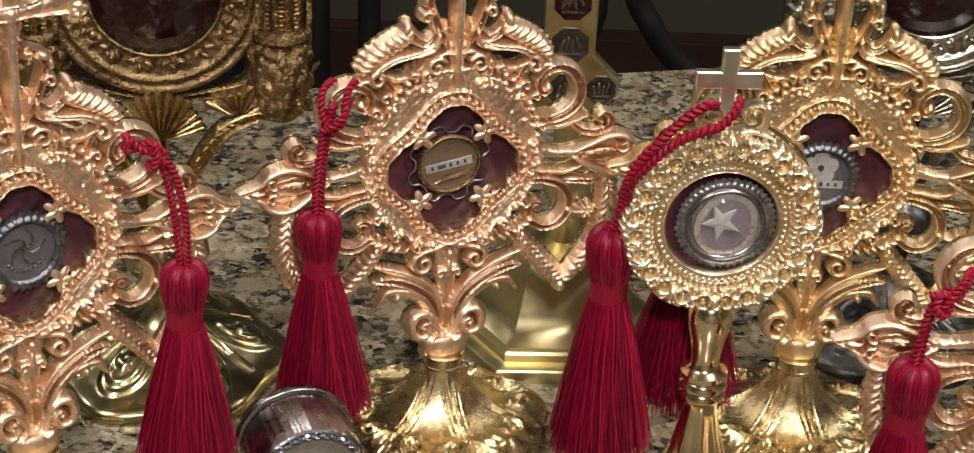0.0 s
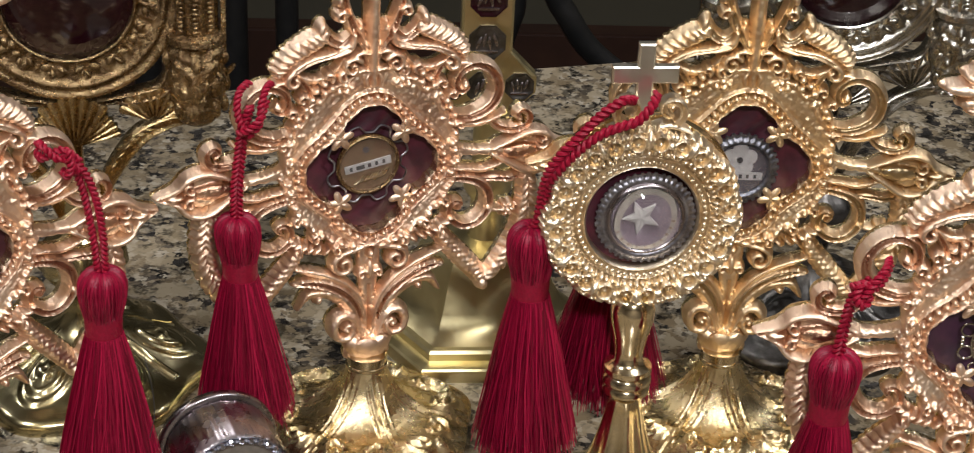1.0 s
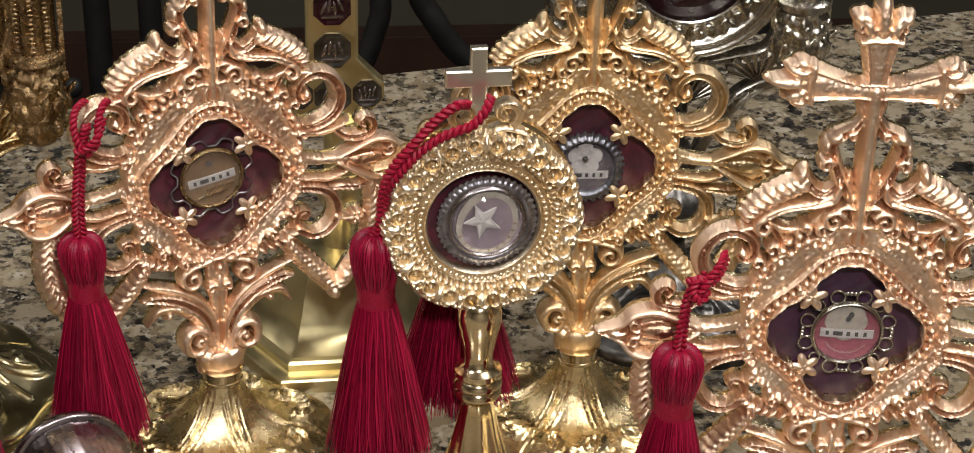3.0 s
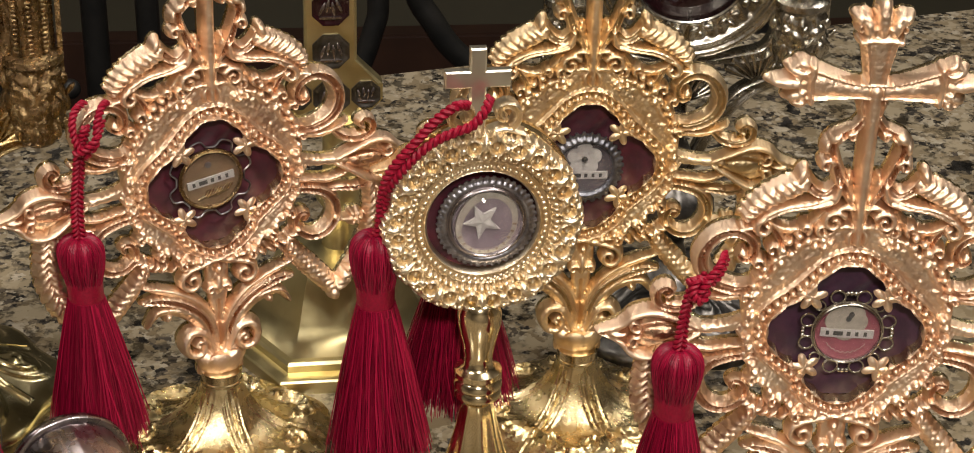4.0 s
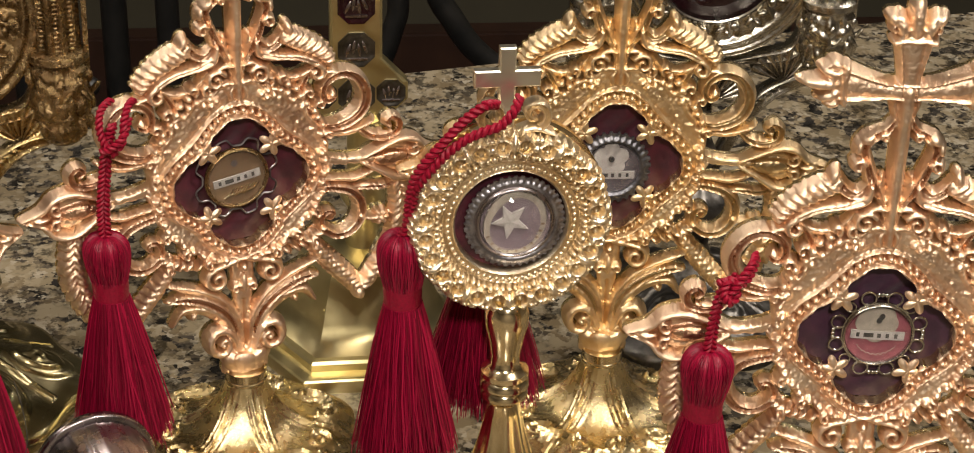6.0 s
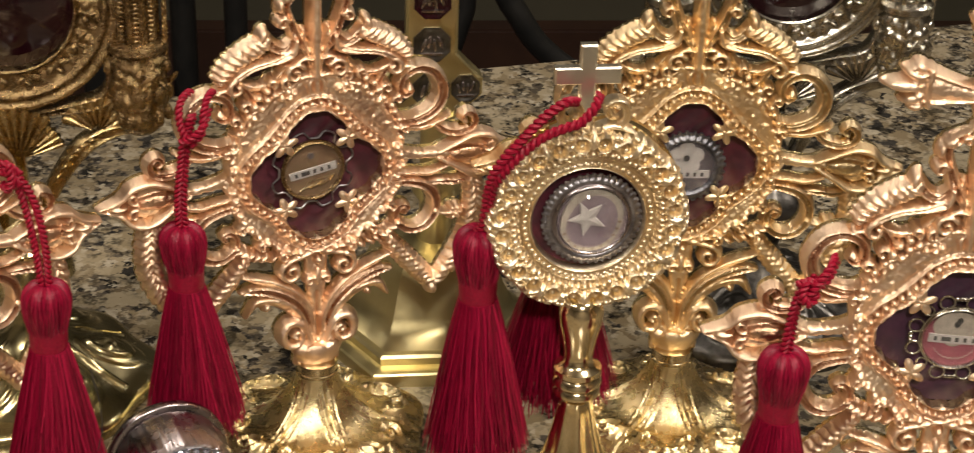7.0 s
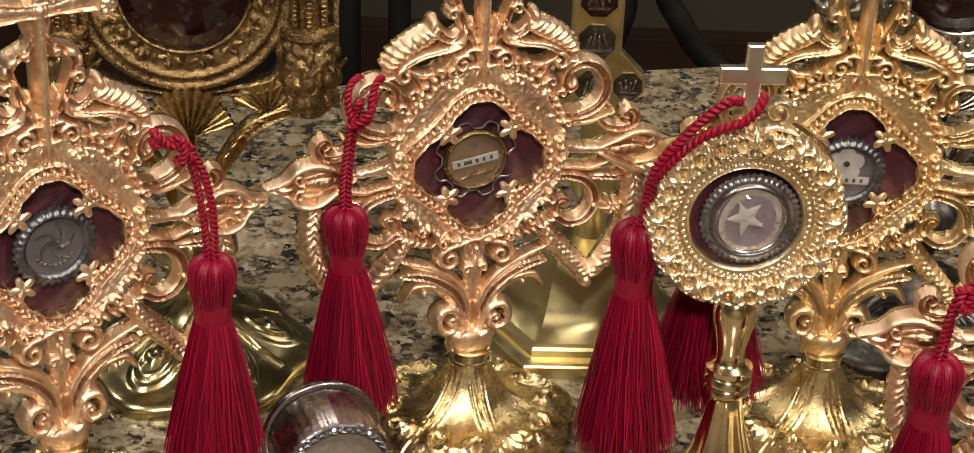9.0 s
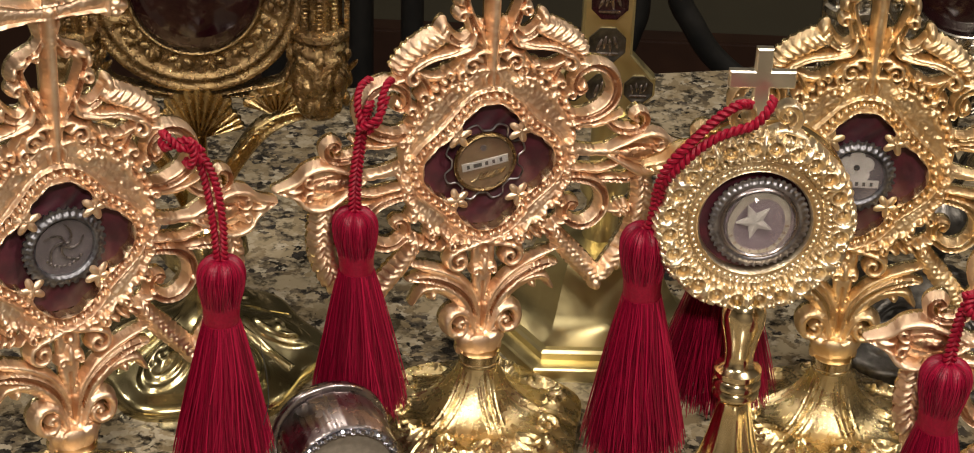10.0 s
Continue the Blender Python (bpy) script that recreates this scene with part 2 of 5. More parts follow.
def stroke(solid, path, width, height, back=5.0, profile=ROUND, lift=0.0, side=1):
    """A cast band in the x-z plane: half widths and front heights along the path; its front looks to -y."""
    p = np.array(path, float)
    p[:, 0] *= side
    n = len(p)
    s = np.linspace(0, 1, n)
    w, h = 1.18 * ease(s, np.atleast_1d(width)), 1.5 * ease(s, np.atleast_1d(height))
    l = ease(s, np.atleast_1d(lift))
    t = np.gradient(p, axis=0)
    t /= np.linalg.norm(t, axis=1, keepdims=True) + 1e-9
    across = np.stack([-t[:, 1], t[:, 0]], -1)
    k, verts, faces = len(profile), [], []
    for i in range(n):
        for a, b in profile:
            q = p[i] + across[i] * a * w[i]
            verts.append((q[0], -l[i] - (b * h[i] if b > 0 else b * back), q[1]))
    for i in range(n - 1):
        for j in range(k):
            faces.append((i * k + j, i * k + (j + 1) % k, (i + 1) * k + (j + 1) % k, (i + 1) * k + j))
    faces += [tuple(range(k)), tuple(range((n - 1) * k, n * k))]
    return solid.add(verts, faces)


def blob(solid, centre, radii, turn=0.0, rings=5, segs=8, side=1, ridge=0.0):
    """A rounded boss: centre (x, depth, z), radii (across, out, along), turned in the x-z plane."""
    cx, cy, cz = centre
    cx *= side
    a = radians(turn) * side
    ca, sa = math.cos(a), math.sin(a)
    verts, faces = [], []
    for i in range(rings + 1):
        ph = math.pi * i / rings
        for j in range(segs):
            th = 2 * math.pi * j / segs
            k = 1 + ridge * math.cos(2 * th)
            x, y, z = radii[0] * math.sin(ph) * math.cos(th) * k, radii[1] * math.sin(ph) * math.sin(th), radii[2] * math.cos(ph)
            verts.append((cx + x * ca - z * sa, cy + y, cz + x * sa + z * ca))
    for i in range(rings):
        for j in range(segs):
            faces.append((i * segs + j, i * segs + (j + 1) % segs, (i + 1) * segs + (j + 1) % segs, (i + 1) * segs + j))
    return solid.add(verts, faces)


def fan(solid, cx, cz, r0, r1, a0, a1, ribs, y=-1.0, out=2.4, back=3.0):
    """A ridged shell: a sector of a disc in the x-z plane with rounded ribs and a scalloped edge."""
    na, nr, verts, faces = ribs * 6, 7, [], []
    for j in range(na + 1):
        u = j / na
        a = radians(a0 + (a1 - a0) * u)
        rib = abs(math.sin(math.pi * ribs * u))
        for i in range(nr):
            k = i / (nr - 1)
            r = r0 + (r1 - r0) * k * (0.9 + 0.1 * rib)
            verts.append((cx + r * math.cos(a), y - out * (0.35 + 0.65 * rib) * (0.5 + 0.5 * math.sin(math.pi * (0.25 + 0.6 * k))), cz + r * math.sin(a)))
        verts.append((cx + r * math.cos(a), y + back, cz + r * math.sin(a)))
    m = nr + 1
    for j in range(na):
        for i in range(nr):
            faces.append((j * m + i, j * m + i + 1, (j + 1) * m + i + 1, (j + 1) * m + i))
    return solid.add(verts, faces)


def gadroon(solid, path, count, size, slant=45.0, out=2.6, depth=-1.5, side=1):
    """A row of slanting leaf lobes along a path."""
    p = np.array(path, float)
    s = np.linspace(0, 1, len(p))
    t = np.gradient(p, axis=0)
    sizes = np.atleast_1d(size)
    for i in range(count):
        u = (i + 0.5) / count
        x, z = np.interp(u, s, p[:, 0]), np.interp(u, s, p[:, 1])
        ang = math.degrees(math.atan2(np.interp(u, s, t[:, 1]), np.interp(u, s, t[:, 0])))
        k = float(ease(u, sizes))
        blob(solid, (x, depth, z), (k * 0.42, out, k), ang - 90 + slant, 5, 7, side)


def turned(solid, profile, segs=40, lobes=None, centre=(0, 0, 0)):
    """Surface of revolution about z from (radius, height) pairs; lobes(angle, radius, height) gives a new (radius, height)."""
    verts, faces, n = [], [], len(profile)
    for r, z in profile:
        for j in range(segs):
            a = 2 * math.pi * j / segs
            rr, zz = lobes(a, r, z) if lobes else (r, z)
            verts.append((centre[0] + rr * math.cos(a), centre[1] + rr * math.sin(a), centre[2] + zz))
    for i in range(n - 1):
        for j in range(segs):
            faces.append((i * segs + j, i * segs + (j + 1) % segs, (i + 1) * segs + (j + 1) % segs, (i + 1) * segs + j))
    faces += [tuple(range(segs)), tuple(range((n - 1) * segs, n * segs))]
    return solid.add(verts, faces)


def tube(solid, pts, radius, segs=6):
    """A round bar along a 3D path; radius may be a list over its length."""
    p = np.array(pts, float)
    n = len(p)
    t = np.gradient(p, axis=0)
    t /= np.linalg.norm(t, axis=1, keepdims=True) + 1e-9
    rad = ease(np.linspace(0, 1, n), np.atleast_1d(radius))
    ref = np.array((0.0, 1.0, 0.0)) if abs(t[0][1]) < 0.9 else np.array((1.0, 0.0, 0.0))
    verts, faces = [], []
    for i in range(n):
        a = np.cross(t[i], ref)
        a /= np.linalg.norm(a) + 1e-9
        b = np.cross(t[i], a)
        ref = np.cross(a, t[i])
        for j in range(segs):
            th = 2 * math.pi * j / segs
            verts.append(p[i] + rad[i] * (math.cos(th) * a + math.sin(th) * b))
    for i in range(n - 1):
        for j in range(segs):
            faces.append((i * segs + j, i * segs + (j + 1) % segs, (i + 1) * segs + (j + 1) % segs, (i + 1) * segs + j))
    faces += [tuple(range(segs)), tuple(range((n - 1) * segs, n * segs))]
    return solid.add(verts, faces)


def polar_relief(solid, inner, outer, height, back=5.0, n_ang=240, n_rad=14, tone=None):
    """A pierced plate in the x-z plane between two outlines (radius by angle), with a relief on its front."""
    verts, faces = [], []
    for j in range(n_ang):
        a = 2 * math.pi * j / n_ang
        r0, r1 = inner(a), outer(a)
        col = [(r0, back)] + [(r0 + (r1 - r0) * i / (n_rad - 1), -height(i / (n_rad - 1), a)) for i in range(n_rad)] + [(r1, back)]
        verts += [(r * math.cos(a), y, r * math.sin(a)) for r, y in col]
    m, tones = n_rad + 2, []
    for j in range(n_ang):
        for i in range(m):
            faces.append((j * m + i, j * m + (i + 1) % m, (j + 1) % n_ang * m + (i + 1) % m, (j + 1) % n_ang * m + i))
            tones.append(tone(i, 2 * math.pi * j / n_ang) if tone else 0)
    return solid.add(verts, faces, tones)


def box(solid, lo, hi, bevel=0.0):
    bm = bmesh.new()
    bmesh.ops.create_cube(bm, size=1, matrix=Matrix.Translation([(a + b) / 2 for a, b in zip(lo, hi)]) @ Matrix.Diagonal([b - a for a, b in zip(lo, hi)] + [1]))
    if bevel:
        bmesh.ops.bevel(bm, geom=bm.edges[:], offset=bevel, segments=2, affect="EDGES")
    bm.verts.index_update()
    solid.add([v.co[:] for v in bm.verts], [[v.index for v in f.verts] for f in bm.faces])
    bm.free()
    return solid

# ---- room and counter ----
def slab(name, lo, hi, mat, label, bevel=0.0):
    return tagged(part(name, box(Solid(), lo, hi, bevel), mat, smooth=False, scale=1.0), label, name.split("_")[0], kind="structure")


slab("floor", (-3.0, -3.0, -1.0), (3.2, 3.0, -0.92), DARK_WOOD, "dark brown wooden floor in dim light")
# Unseen ceiling, added to bounce light and give the gold a bright reflection.
slab("ceiling", (-3.0, -3.0, 1.6), (3.2, 3.0, 1.66), UNSEEN_CEILING_WHITE, "unseen white ceiling added for the metal to reflect")
slab("wall_north", (-3.0, 1.9, -0.92), (3.2, 2.0, 1.6), OLIVE_PAINT, "dim olive painted wall behind the counter")
# Unseen walls on three sides, added for the metal to reflect.
slab("wall_south", (-3.0, -3.0, -0.92), (3.2, -2.9, 1.6), UNSEEN_WALL_CREAM, "unseen cream wall added for the metal to reflect")
slab("wall_west", (-3.0, -2.9, -0.92), (-2.9, 1.9, 1.6), UNSEEN_WALL_CREAM, "unseen cream wall added for the metal to reflect")
slab("wall_east", (3.1, -2.9, -0.92), (3.2, 1.9, 1.6), UNSEEN_WALL_CREAM, "unseen cream wall added for the metal to reflect")

counter = part("counter", box(Solid(), (-1.5, -0.95, -0.03), (1.5, 0.0, 0.0), 0.004), GRANITE, smooth=False, scale=1.0, matrix=pose(0.0, 0.4545, 0, 0, 0, 12.1))
tagged(counter, "polished granite counter with beige, grey and black speckles", "counter", kind="structure")
counter_base = part("counter_base", box(Solid(), (-1.46, -0.91, -0.92), (1.46, -0.04, -0.03), 0.003), DARK_WOOD, smooth=False, scale=1.0, matrix=pose(0.0, 0.4545, 0, 0, 0, 12.1))
tagged(counter_base, "dark wooden cabinet base carrying the granite counter", "cabinet", kind="structure")

# ---- the openwork gold reliquaries ----
def quatrefoil(a):
    return 28.6 + 3.6 * math.cos(4 * a) + (1.2 if math.sin(a) < -0.8 else 0)


def body_edge(a):
    s = math.sin(a)
    return 43.0 + 1.2 * math.cos(4 * a) + 8 * max(0, s) ** 6 + (4.0 * math.sin(2 * a) ** 2 if s > 0 else 1.0) + 0.9 * math.cos(22 * a) + 0.7 * math.sin(9 * a)


class Casting:
    """A pierced openwork casting: a chased relief over the right half of the x-z plane, mirrored to the left."""

    def __init__(self, step=0.5):
        self.step = step
        self.us, self.ws = np.arange(0, 109, step), np.arange(-107, 156, step)
        self.u, self.w = np.meshgrid(self.us, self.ws, indexing="ij")
        self.h, self.d = np.full(self.u.shape, -9.0), np.full(self.u.shape, 99.0)
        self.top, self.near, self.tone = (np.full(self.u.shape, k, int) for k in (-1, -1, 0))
        self.names = []

    def number(self, name):
        if name not in self.names:
            self.names.append(name)
        return self.names.index(name)

    def window(self, lo, hi):
        i0, i1 = np.searchsorted(self.us, (lo[0], hi[0]))
        j0, j1 = np.searchsorted(self.ws, (lo[1], hi[1]))
        return np.s_[max(0, i0 - 1) : i1 + 1, max(0, j0 - 1) : j1 + 1]

    def lay(self, name, win, dist, value, tone=0):
        """Keeps the higher surface, and the nearer outline."""
        k = self.number(name)
        up = (dist < 0) & (value > self.h[win])
        self.h[win] = np.where(up, value, self.h[win])
        self.top[win] = np.where(up, k, self.top[win])
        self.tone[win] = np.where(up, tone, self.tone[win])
        close = dist < self.d[win]
        self.near[win] = np.where(close, k, self.near[win])
        self.d[win] = np.where(close, dist, self.d[win])

    def reach(self, ctrl, n, margin):
        p = smooth_path(ctrl, n)
        win = self.window(p.min(0) - margin, p.max(0) + margin)
        gu, gw = self.u[win][..., None], self.w[win][..., None]
        a, e = p[:-1], np.diff(p, axis=0)
        k = np.clip(((gu - a[:, 0]) * e[:, 0] + (gw - a[:, 1]) * e[:, 1]) / (np.sum(e * e, 1) + 1e-9), 0, 1)
        dx, dz = gu - a[:, 0] - k * e[:, 0], gw - a[:, 1] - k * e[:, 1]
        dd = np.hypot(dx, dz)
        m = np.argmin(dd, -1)[..., None]
        pick = lambda arr: np.take_along_axis(arr, m, -1)[..., 0]
        s = (m[..., 0] + pick(k)) / (n - 1)
        sign = np.sign(pick(np.broadcast_to(e[:, 0], dd.shape)) * pick(dz) - pick(np.broadcast_to(e[:, 1], dd.shape)) * pick(dx))
        return win, pick(dd), s, sign

    def band(self, name, ctrl, width, height=3.0, kind="flute", base=0.5, n=26):
        width, height = np.atleast_1d(width), np.atleast_1d(height)
        win, dist, s, sign = self.reach(ctrl, n, width.max() + 3)
        w, h = ease(s, width), ease(s, height)
        q = dist / w
        c = np.clip(q, 0, 1)
        edge = np.sqrt(1 - c**4)
        if kind == "round":
            prof = np.sqrt(1 - c * c)
        elif kind == "ridge":
            prof = edge * (0.38 + 0.62 * np.clip(1 - 2.6 * c, 0, 1) + 0.34 * np.exp(-(((c - 0.72) / 0.17) ** 2)))
        elif kind == "panel":
            prof = edge * (0.36 + 0.30 * (1 - c * c) + 0.55 * np.exp(-(((c - 0.84) / 0.12) ** 2)))
        elif kind == "rim":
            prof = edge * (0.62 + 0.38 * sign * c)
        else:
            prof = edge * (0.34 + 0.66 * np.exp(-(((c - 0.66 - 0.06 * sign) / 0.22) ** 2)))
        # Groove bottoms: patina, with the shade of the crease put into its colour.
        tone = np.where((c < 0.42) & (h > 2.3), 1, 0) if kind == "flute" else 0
        self.lay(name, win, dist - w, base + h * prof, tone)

    def boss(self, name, x, z, rx, rz=None, turn=0.0, height=2.4, base=0.5, tone=0):
        rz = rz or rx
        r = max(rx, rz) + 3
        win = self.window((x - r, z - r), (x + r, z + r))
        a = radians(turn)
        du, dw = self.u[win] - x, self.w[win] - z
        p, q = (du * math.cos(a) + dw * math.sin(a)) / rx, (dw * math.cos(a) - du * math.sin(a)) / rz
        k = np.hypot(p, q)
        self.lay(name, win, (k - 1) * min(rx, rz), base + height * np.sqrt(np.clip(1 - k * k, 0, 1)), tone)

    def volute(self, name, x, z, r0, r1, a0, a1, width, height=2.8, base=0.6):
        self.band(name, spiral(x, z, r0, r1, a0, a1, 16), width, height, "round", base, 40)

    def lobes(self, name, ctrl, count, size, slant, height=2.6, slim=0.40, base=0.6):
        """A row of slanting leaf lobes."""
        p = smooth_path(ctrl, 40)
        t = np.gradient(p, axis=0)
        for i in range(count):
            m = int(39 * (i + 0.5) / count)
            k = float(ease((i + 0.5) / count, np.atleast_1d(size)))
            ang = math.degrees(math.atan2(t[m][1], t[m][0])) + slant
            self.boss(name, p[m][0], p[m][1], k * slim, k, ang - 90, height, base)

    def groove(self, ctrl, width, depth):
        win, dist, s, sign = self.reach(ctrl, 24, width * 3)
        self.h[win] -= depth * np.exp(-((dist / width) ** 2))

    def finish(self, web=0.75, back=4.6):
        """Softens, rounds the outer edges, and returns the mask and the placed grid."""
        self.d -= web
        self.h = np.maximum(self.h, -0.2)
        chased = np.array([0.34 * noise.noise((x * 0.5, z * 0.5, 3.0)) + 0.26 * noise.noise((x * 1.15, z * 1.15, 8.0)) for x, z in zip(self.u.ravel(), self.w.ravel())])
        self.h = 1.45 * self.h + 0.75 * chased.reshape(self.h.shape)

        def soft(h, rounds):
            for _ in range(rounds):
                pad = np.pad(h, 1, mode="edge")
                h = 0.4 * h + 0.15 * (pad[2:, 1:-1] + pad[:-2, 1:-1] + pad[1:-1, 2:] + pad[1:-1, :-2])
            return h

        self.h = soft(self.h, 1)
        self.h += np.clip(0.75 * (self.h - soft(self.h, 14)), -1.2, 0.5)
        rim = np.clip(1 + self.d / 1.1, 0, 1)
        self.h -= 1.3 * (1 - np.sqrt(1 - rim * rim))
        self.back = back
        gx, gz = np.gradient(self.d, self.step)
        norm = np.hypot(gx, gz) + 1e-6
        shift = np.where(np.abs(self.d) < 1.3 * self.step, np.clip(-self.d, -self.step, self.step), 0) * 0.9 / norm**0.5
        self.pu, self.pw = self.u + shift * gx / norm, self.w + shift * gz / norm
        self.pu[0, :] = 0
        ins = self.d < 0.3 * self.step
        self.cells = ins[:-1, :-1] & ins[1:, :-1] & ins[:-1, 1:] & ins[1:, 1:]
        own = np.where(self.top >= 0, self.top, self.near)
        self.own = own[:-1, :-1]

    def mesh(self, name, sides):
        chosen = self.cells & (self.own == self.names.index(name))
        i, j = np.nonzero(chosen)
        cols = self.u.shape[1]
        solid = Solid()
        full = np.pad(self.cells, 1)
        full[0, :] = True
        quads, tones = [], []
        flat = lambda a, b, rear: (a * cols + b) * 2 + rear
        q = ((i, j), (i + 1, j), (i + 1, j + 1), (i, j + 1))
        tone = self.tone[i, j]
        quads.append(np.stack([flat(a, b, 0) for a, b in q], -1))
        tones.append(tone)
        quads.append(np.stack([flat(a, b, 1) for a, b in q[::-1]], -1))
        tones.append(np.full(len(i), 2))
        for e, (di, dj) in enumerate(((0, -1), (1, 0), (0, 1), (-1, 0))):
            open_ = ~full[i + 1 + di, j + 1 + dj]
            (a, b), (c, d) = q[e], q[(e + 1) % 4]
            quads.append(np.stack([flat(a, b, 0), flat(a, b, 1), flat(c, d, 1), flat(c, d, 0)], -1)[open_])
            tones.append(np.full(int(open_.sum()), 2))
        quads, tones = np.concatenate(quads), np.concatenate(tones)
        used, index = np.unique(quads, return_inverse=True)
        index = index.reshape(quads.shape)
        cell, rear = used // 2, used % 2
        x, z = self.pu.ravel()[cell], self.pw.ravel()[cell]
        y = np.where(rear == 1, self.back, -self.h.ravel()[cell])
        for side in sides:
            solid.add(np.stack([side * x, y, z], -1), index if side > 0 else index[:, ::-1], tones.tolist())
        return solid


def cast_part(name, solid, root, both):
    """Links a casting's piece; its faces are wound rightly already."""
    me = bpy.data.meshes.new(name)
    me.from_pydata([(x * MM, y * MM, z * MM) for x, y, z in solid.v], [], solid.f)
    for m in (ROSE_GOLD, PATINA_SHADE, GOLD):
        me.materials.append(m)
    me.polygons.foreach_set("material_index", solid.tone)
    if both:
        bm = bmesh.new()
        bm.from_mesh(me)
        bmesh.ops.remove_doubles(bm, verts=[v for v in bm.verts if abs(v.co.x) < 1e-6], dist=1e-6)
        bm.to_mesh(me)
        bm.free()
    me.polygons.foreach_set("use_smooth", [True] * len(me.polygons))
    me.set_sharp_from_angle(angle=radians(66))
    ob = new(name, me)
    ob.parent = root
    return ob


def openwork():
    """The whole scroll frame of one reliquary, from the pierced body outwards."""
    c = Casting()
    ang, rad = np.arctan2(c.w, c.u), np.hypot(c.u, c.w)
    edge, foil = np.vectorize(body_edge)(ang), np.vectorize(quatrefoil)(ang)
    hole = foil + 1.3 * np.abs(np.sin(10 * ang))
    gap = rad - foil
    bump = lambda at, wide: np.exp(-(((gap - at) / wide) ** 2))
    body = 1.3 + 1.9 * bump(1.3, 0.9) - 0.9 * bump(4.6, 1.5) + 1.3 * bump(7.8, 0.8) + 0.7 * np.clip((gap - 9) / 4, 0, 1)
    body += 1.0 * np.exp(-(((edge - rad - 1.4) / 1.1) ** 2))
    grain = np.array([noise.noise((x * 0.8, z * 0.8, 5.5)) + 0.7 * noise.noise((x * 0.33, z * 0.33, 1.5)) for x, z in zip(c.u.ravel(), c.w.ravel())])
    body += np.where((gap > 8.6) & (gap < 22), 0.22 * grain.reshape(body.shape), 0)
    # The bead channel gets the same patina and painted groove shade.
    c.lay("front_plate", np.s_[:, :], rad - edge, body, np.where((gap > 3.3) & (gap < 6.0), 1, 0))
    for k in range(26):
        a = -math.pi / 2 + math.pi * (k + 0.5) / 26
        r = quatrefoil(a) + 4.7
        c.boss("front_plate", r * math.cos(a), r * math.sin(a), 1.75, 1.5, math.degrees(a), 2.3, 0.7)
    for x, z in ((24, 47), (28, 44), (24, 42.5), (20.5, 44.5), (30, 40), (26.5, 38.5), (33, 35.5), (30.5, 34), (14, 45.5), (11, 44), (13.5, 42), (17, 42.5),
                 (37, 31), (38.5, 27.5), (41, 23), (40, 18.5), (42, 13), (40.5, 8), (42, 4), (41.5, -3), (40.5, -8), (38, -16), (36.5, -20), (33, -25), (29.5, -29), (25, -33), (20, -36.5), (15, -39), (9, -41)):
        c.boss("front_plate", x, z, 1.9, 1.8, 0, 1.9, 2.1)
    for x, z, r, a0 in ((34.5, 40, 3.2, 20), (40, 33.5, 2.6, 0), (22, 50.5, 2.6, 60), (44, 17, 2.4, -20), (37.5, -24, 2.6, -60), (28, -34.5, 2.6, -80), (17, -42, 2.4, -100)):
        c.volute("front_plate", x, z, r, 0.7, a0 + 180, a0 - 150, [1.1, 0.8], 2.2, 1.8)
    # cross
    n = "cross"
    c.band(n, [(0, 44), (0, 60), (0, 84), (0, 100), (0, 112)], [1.8, 2.5, 2.7, 2.8, 3.2], [2.8, 3.4, 3.8], "round", 1.0)
    c.band(n, [(0, 44), (0, 58), (0, 66), (0, 82), (0, 97), (0, 106), (0, 112)], [2.6, 4.2, 3.2, 3.2, 3.6, 6.0, 5.2], 2.0, "panel", 0.6)
    c.band(n, [(0, 112), (0, 118), (0, 126), (0, 134.5)], [3.7, 4.2, 5.6, 7.6], 4.6, "panel", 0.8)
    c.band(n, [(0, 113), (9, 113.4), (17, 114.3), (25, 115.4)], [3.6, 3.9, 5.6, 7.8], 4.6, "panel", 0.8)
    c.boss(n, 0, 113, 3.0, 3.0, 0, 2.4, 2.6)
    c.band(n, [(0, 135), (4, 135.2), (8, 134.4)], 1.5, 3.0, "round", 1.6)
    c.boss(n, 0, 143.5, 3.3, 9.5, 0, 3.8, 1.2)
    c.boss(n, 5.4, 140.5, 3.0, 6.0, -24, 3.4, 1.0)
    c.boss(n, 8.8, 143.2, 2.5, 3.6, -52, 3.0, 0.8)
    c.volute(n, 8.2, 139.4, 2.4, 0.7, 200, -120, [1.1, 0.8])
    c.band(n, [(25.5, 107.8), (26.4, 115.4), (25.4, 123)], 1.5, 3.0, "round", 1.6)
    c.boss(n, 34, 115.8, 3.0, 8.6, -90, 3.6, 1.0)
    for s, z in ((1, 121), (-1, 110)):
        c.boss(n, 30.5, z - s, 2.8, 5.8, -90 + 26 * s, 3.2, 1.0)
        c.boss(n, 29.4, z + 2.6 * s, 2.3, 3.4, -60 * s, 3.0, 0.9)
        c.volute(n, 31.6, z + 1.4 * s, 2.3, 0.7, -100 * s, 180 * s, [1.0, 0.8])
    # lyre-shaped scrolls beside the shaft
    n = "lyre_scroll"
    c.band(n, [(3, 100), (6, 95.5), (11, 92.5), (14.4, 88), (12.8, 82), (11.0, 76), (8, 69.5), (3.5, 61)], [1.3, 2.0, 2.6, 2.3, 2.0, 2.5, 2.6, 1.2], [2.4, 3.2, 3.0], "flute")
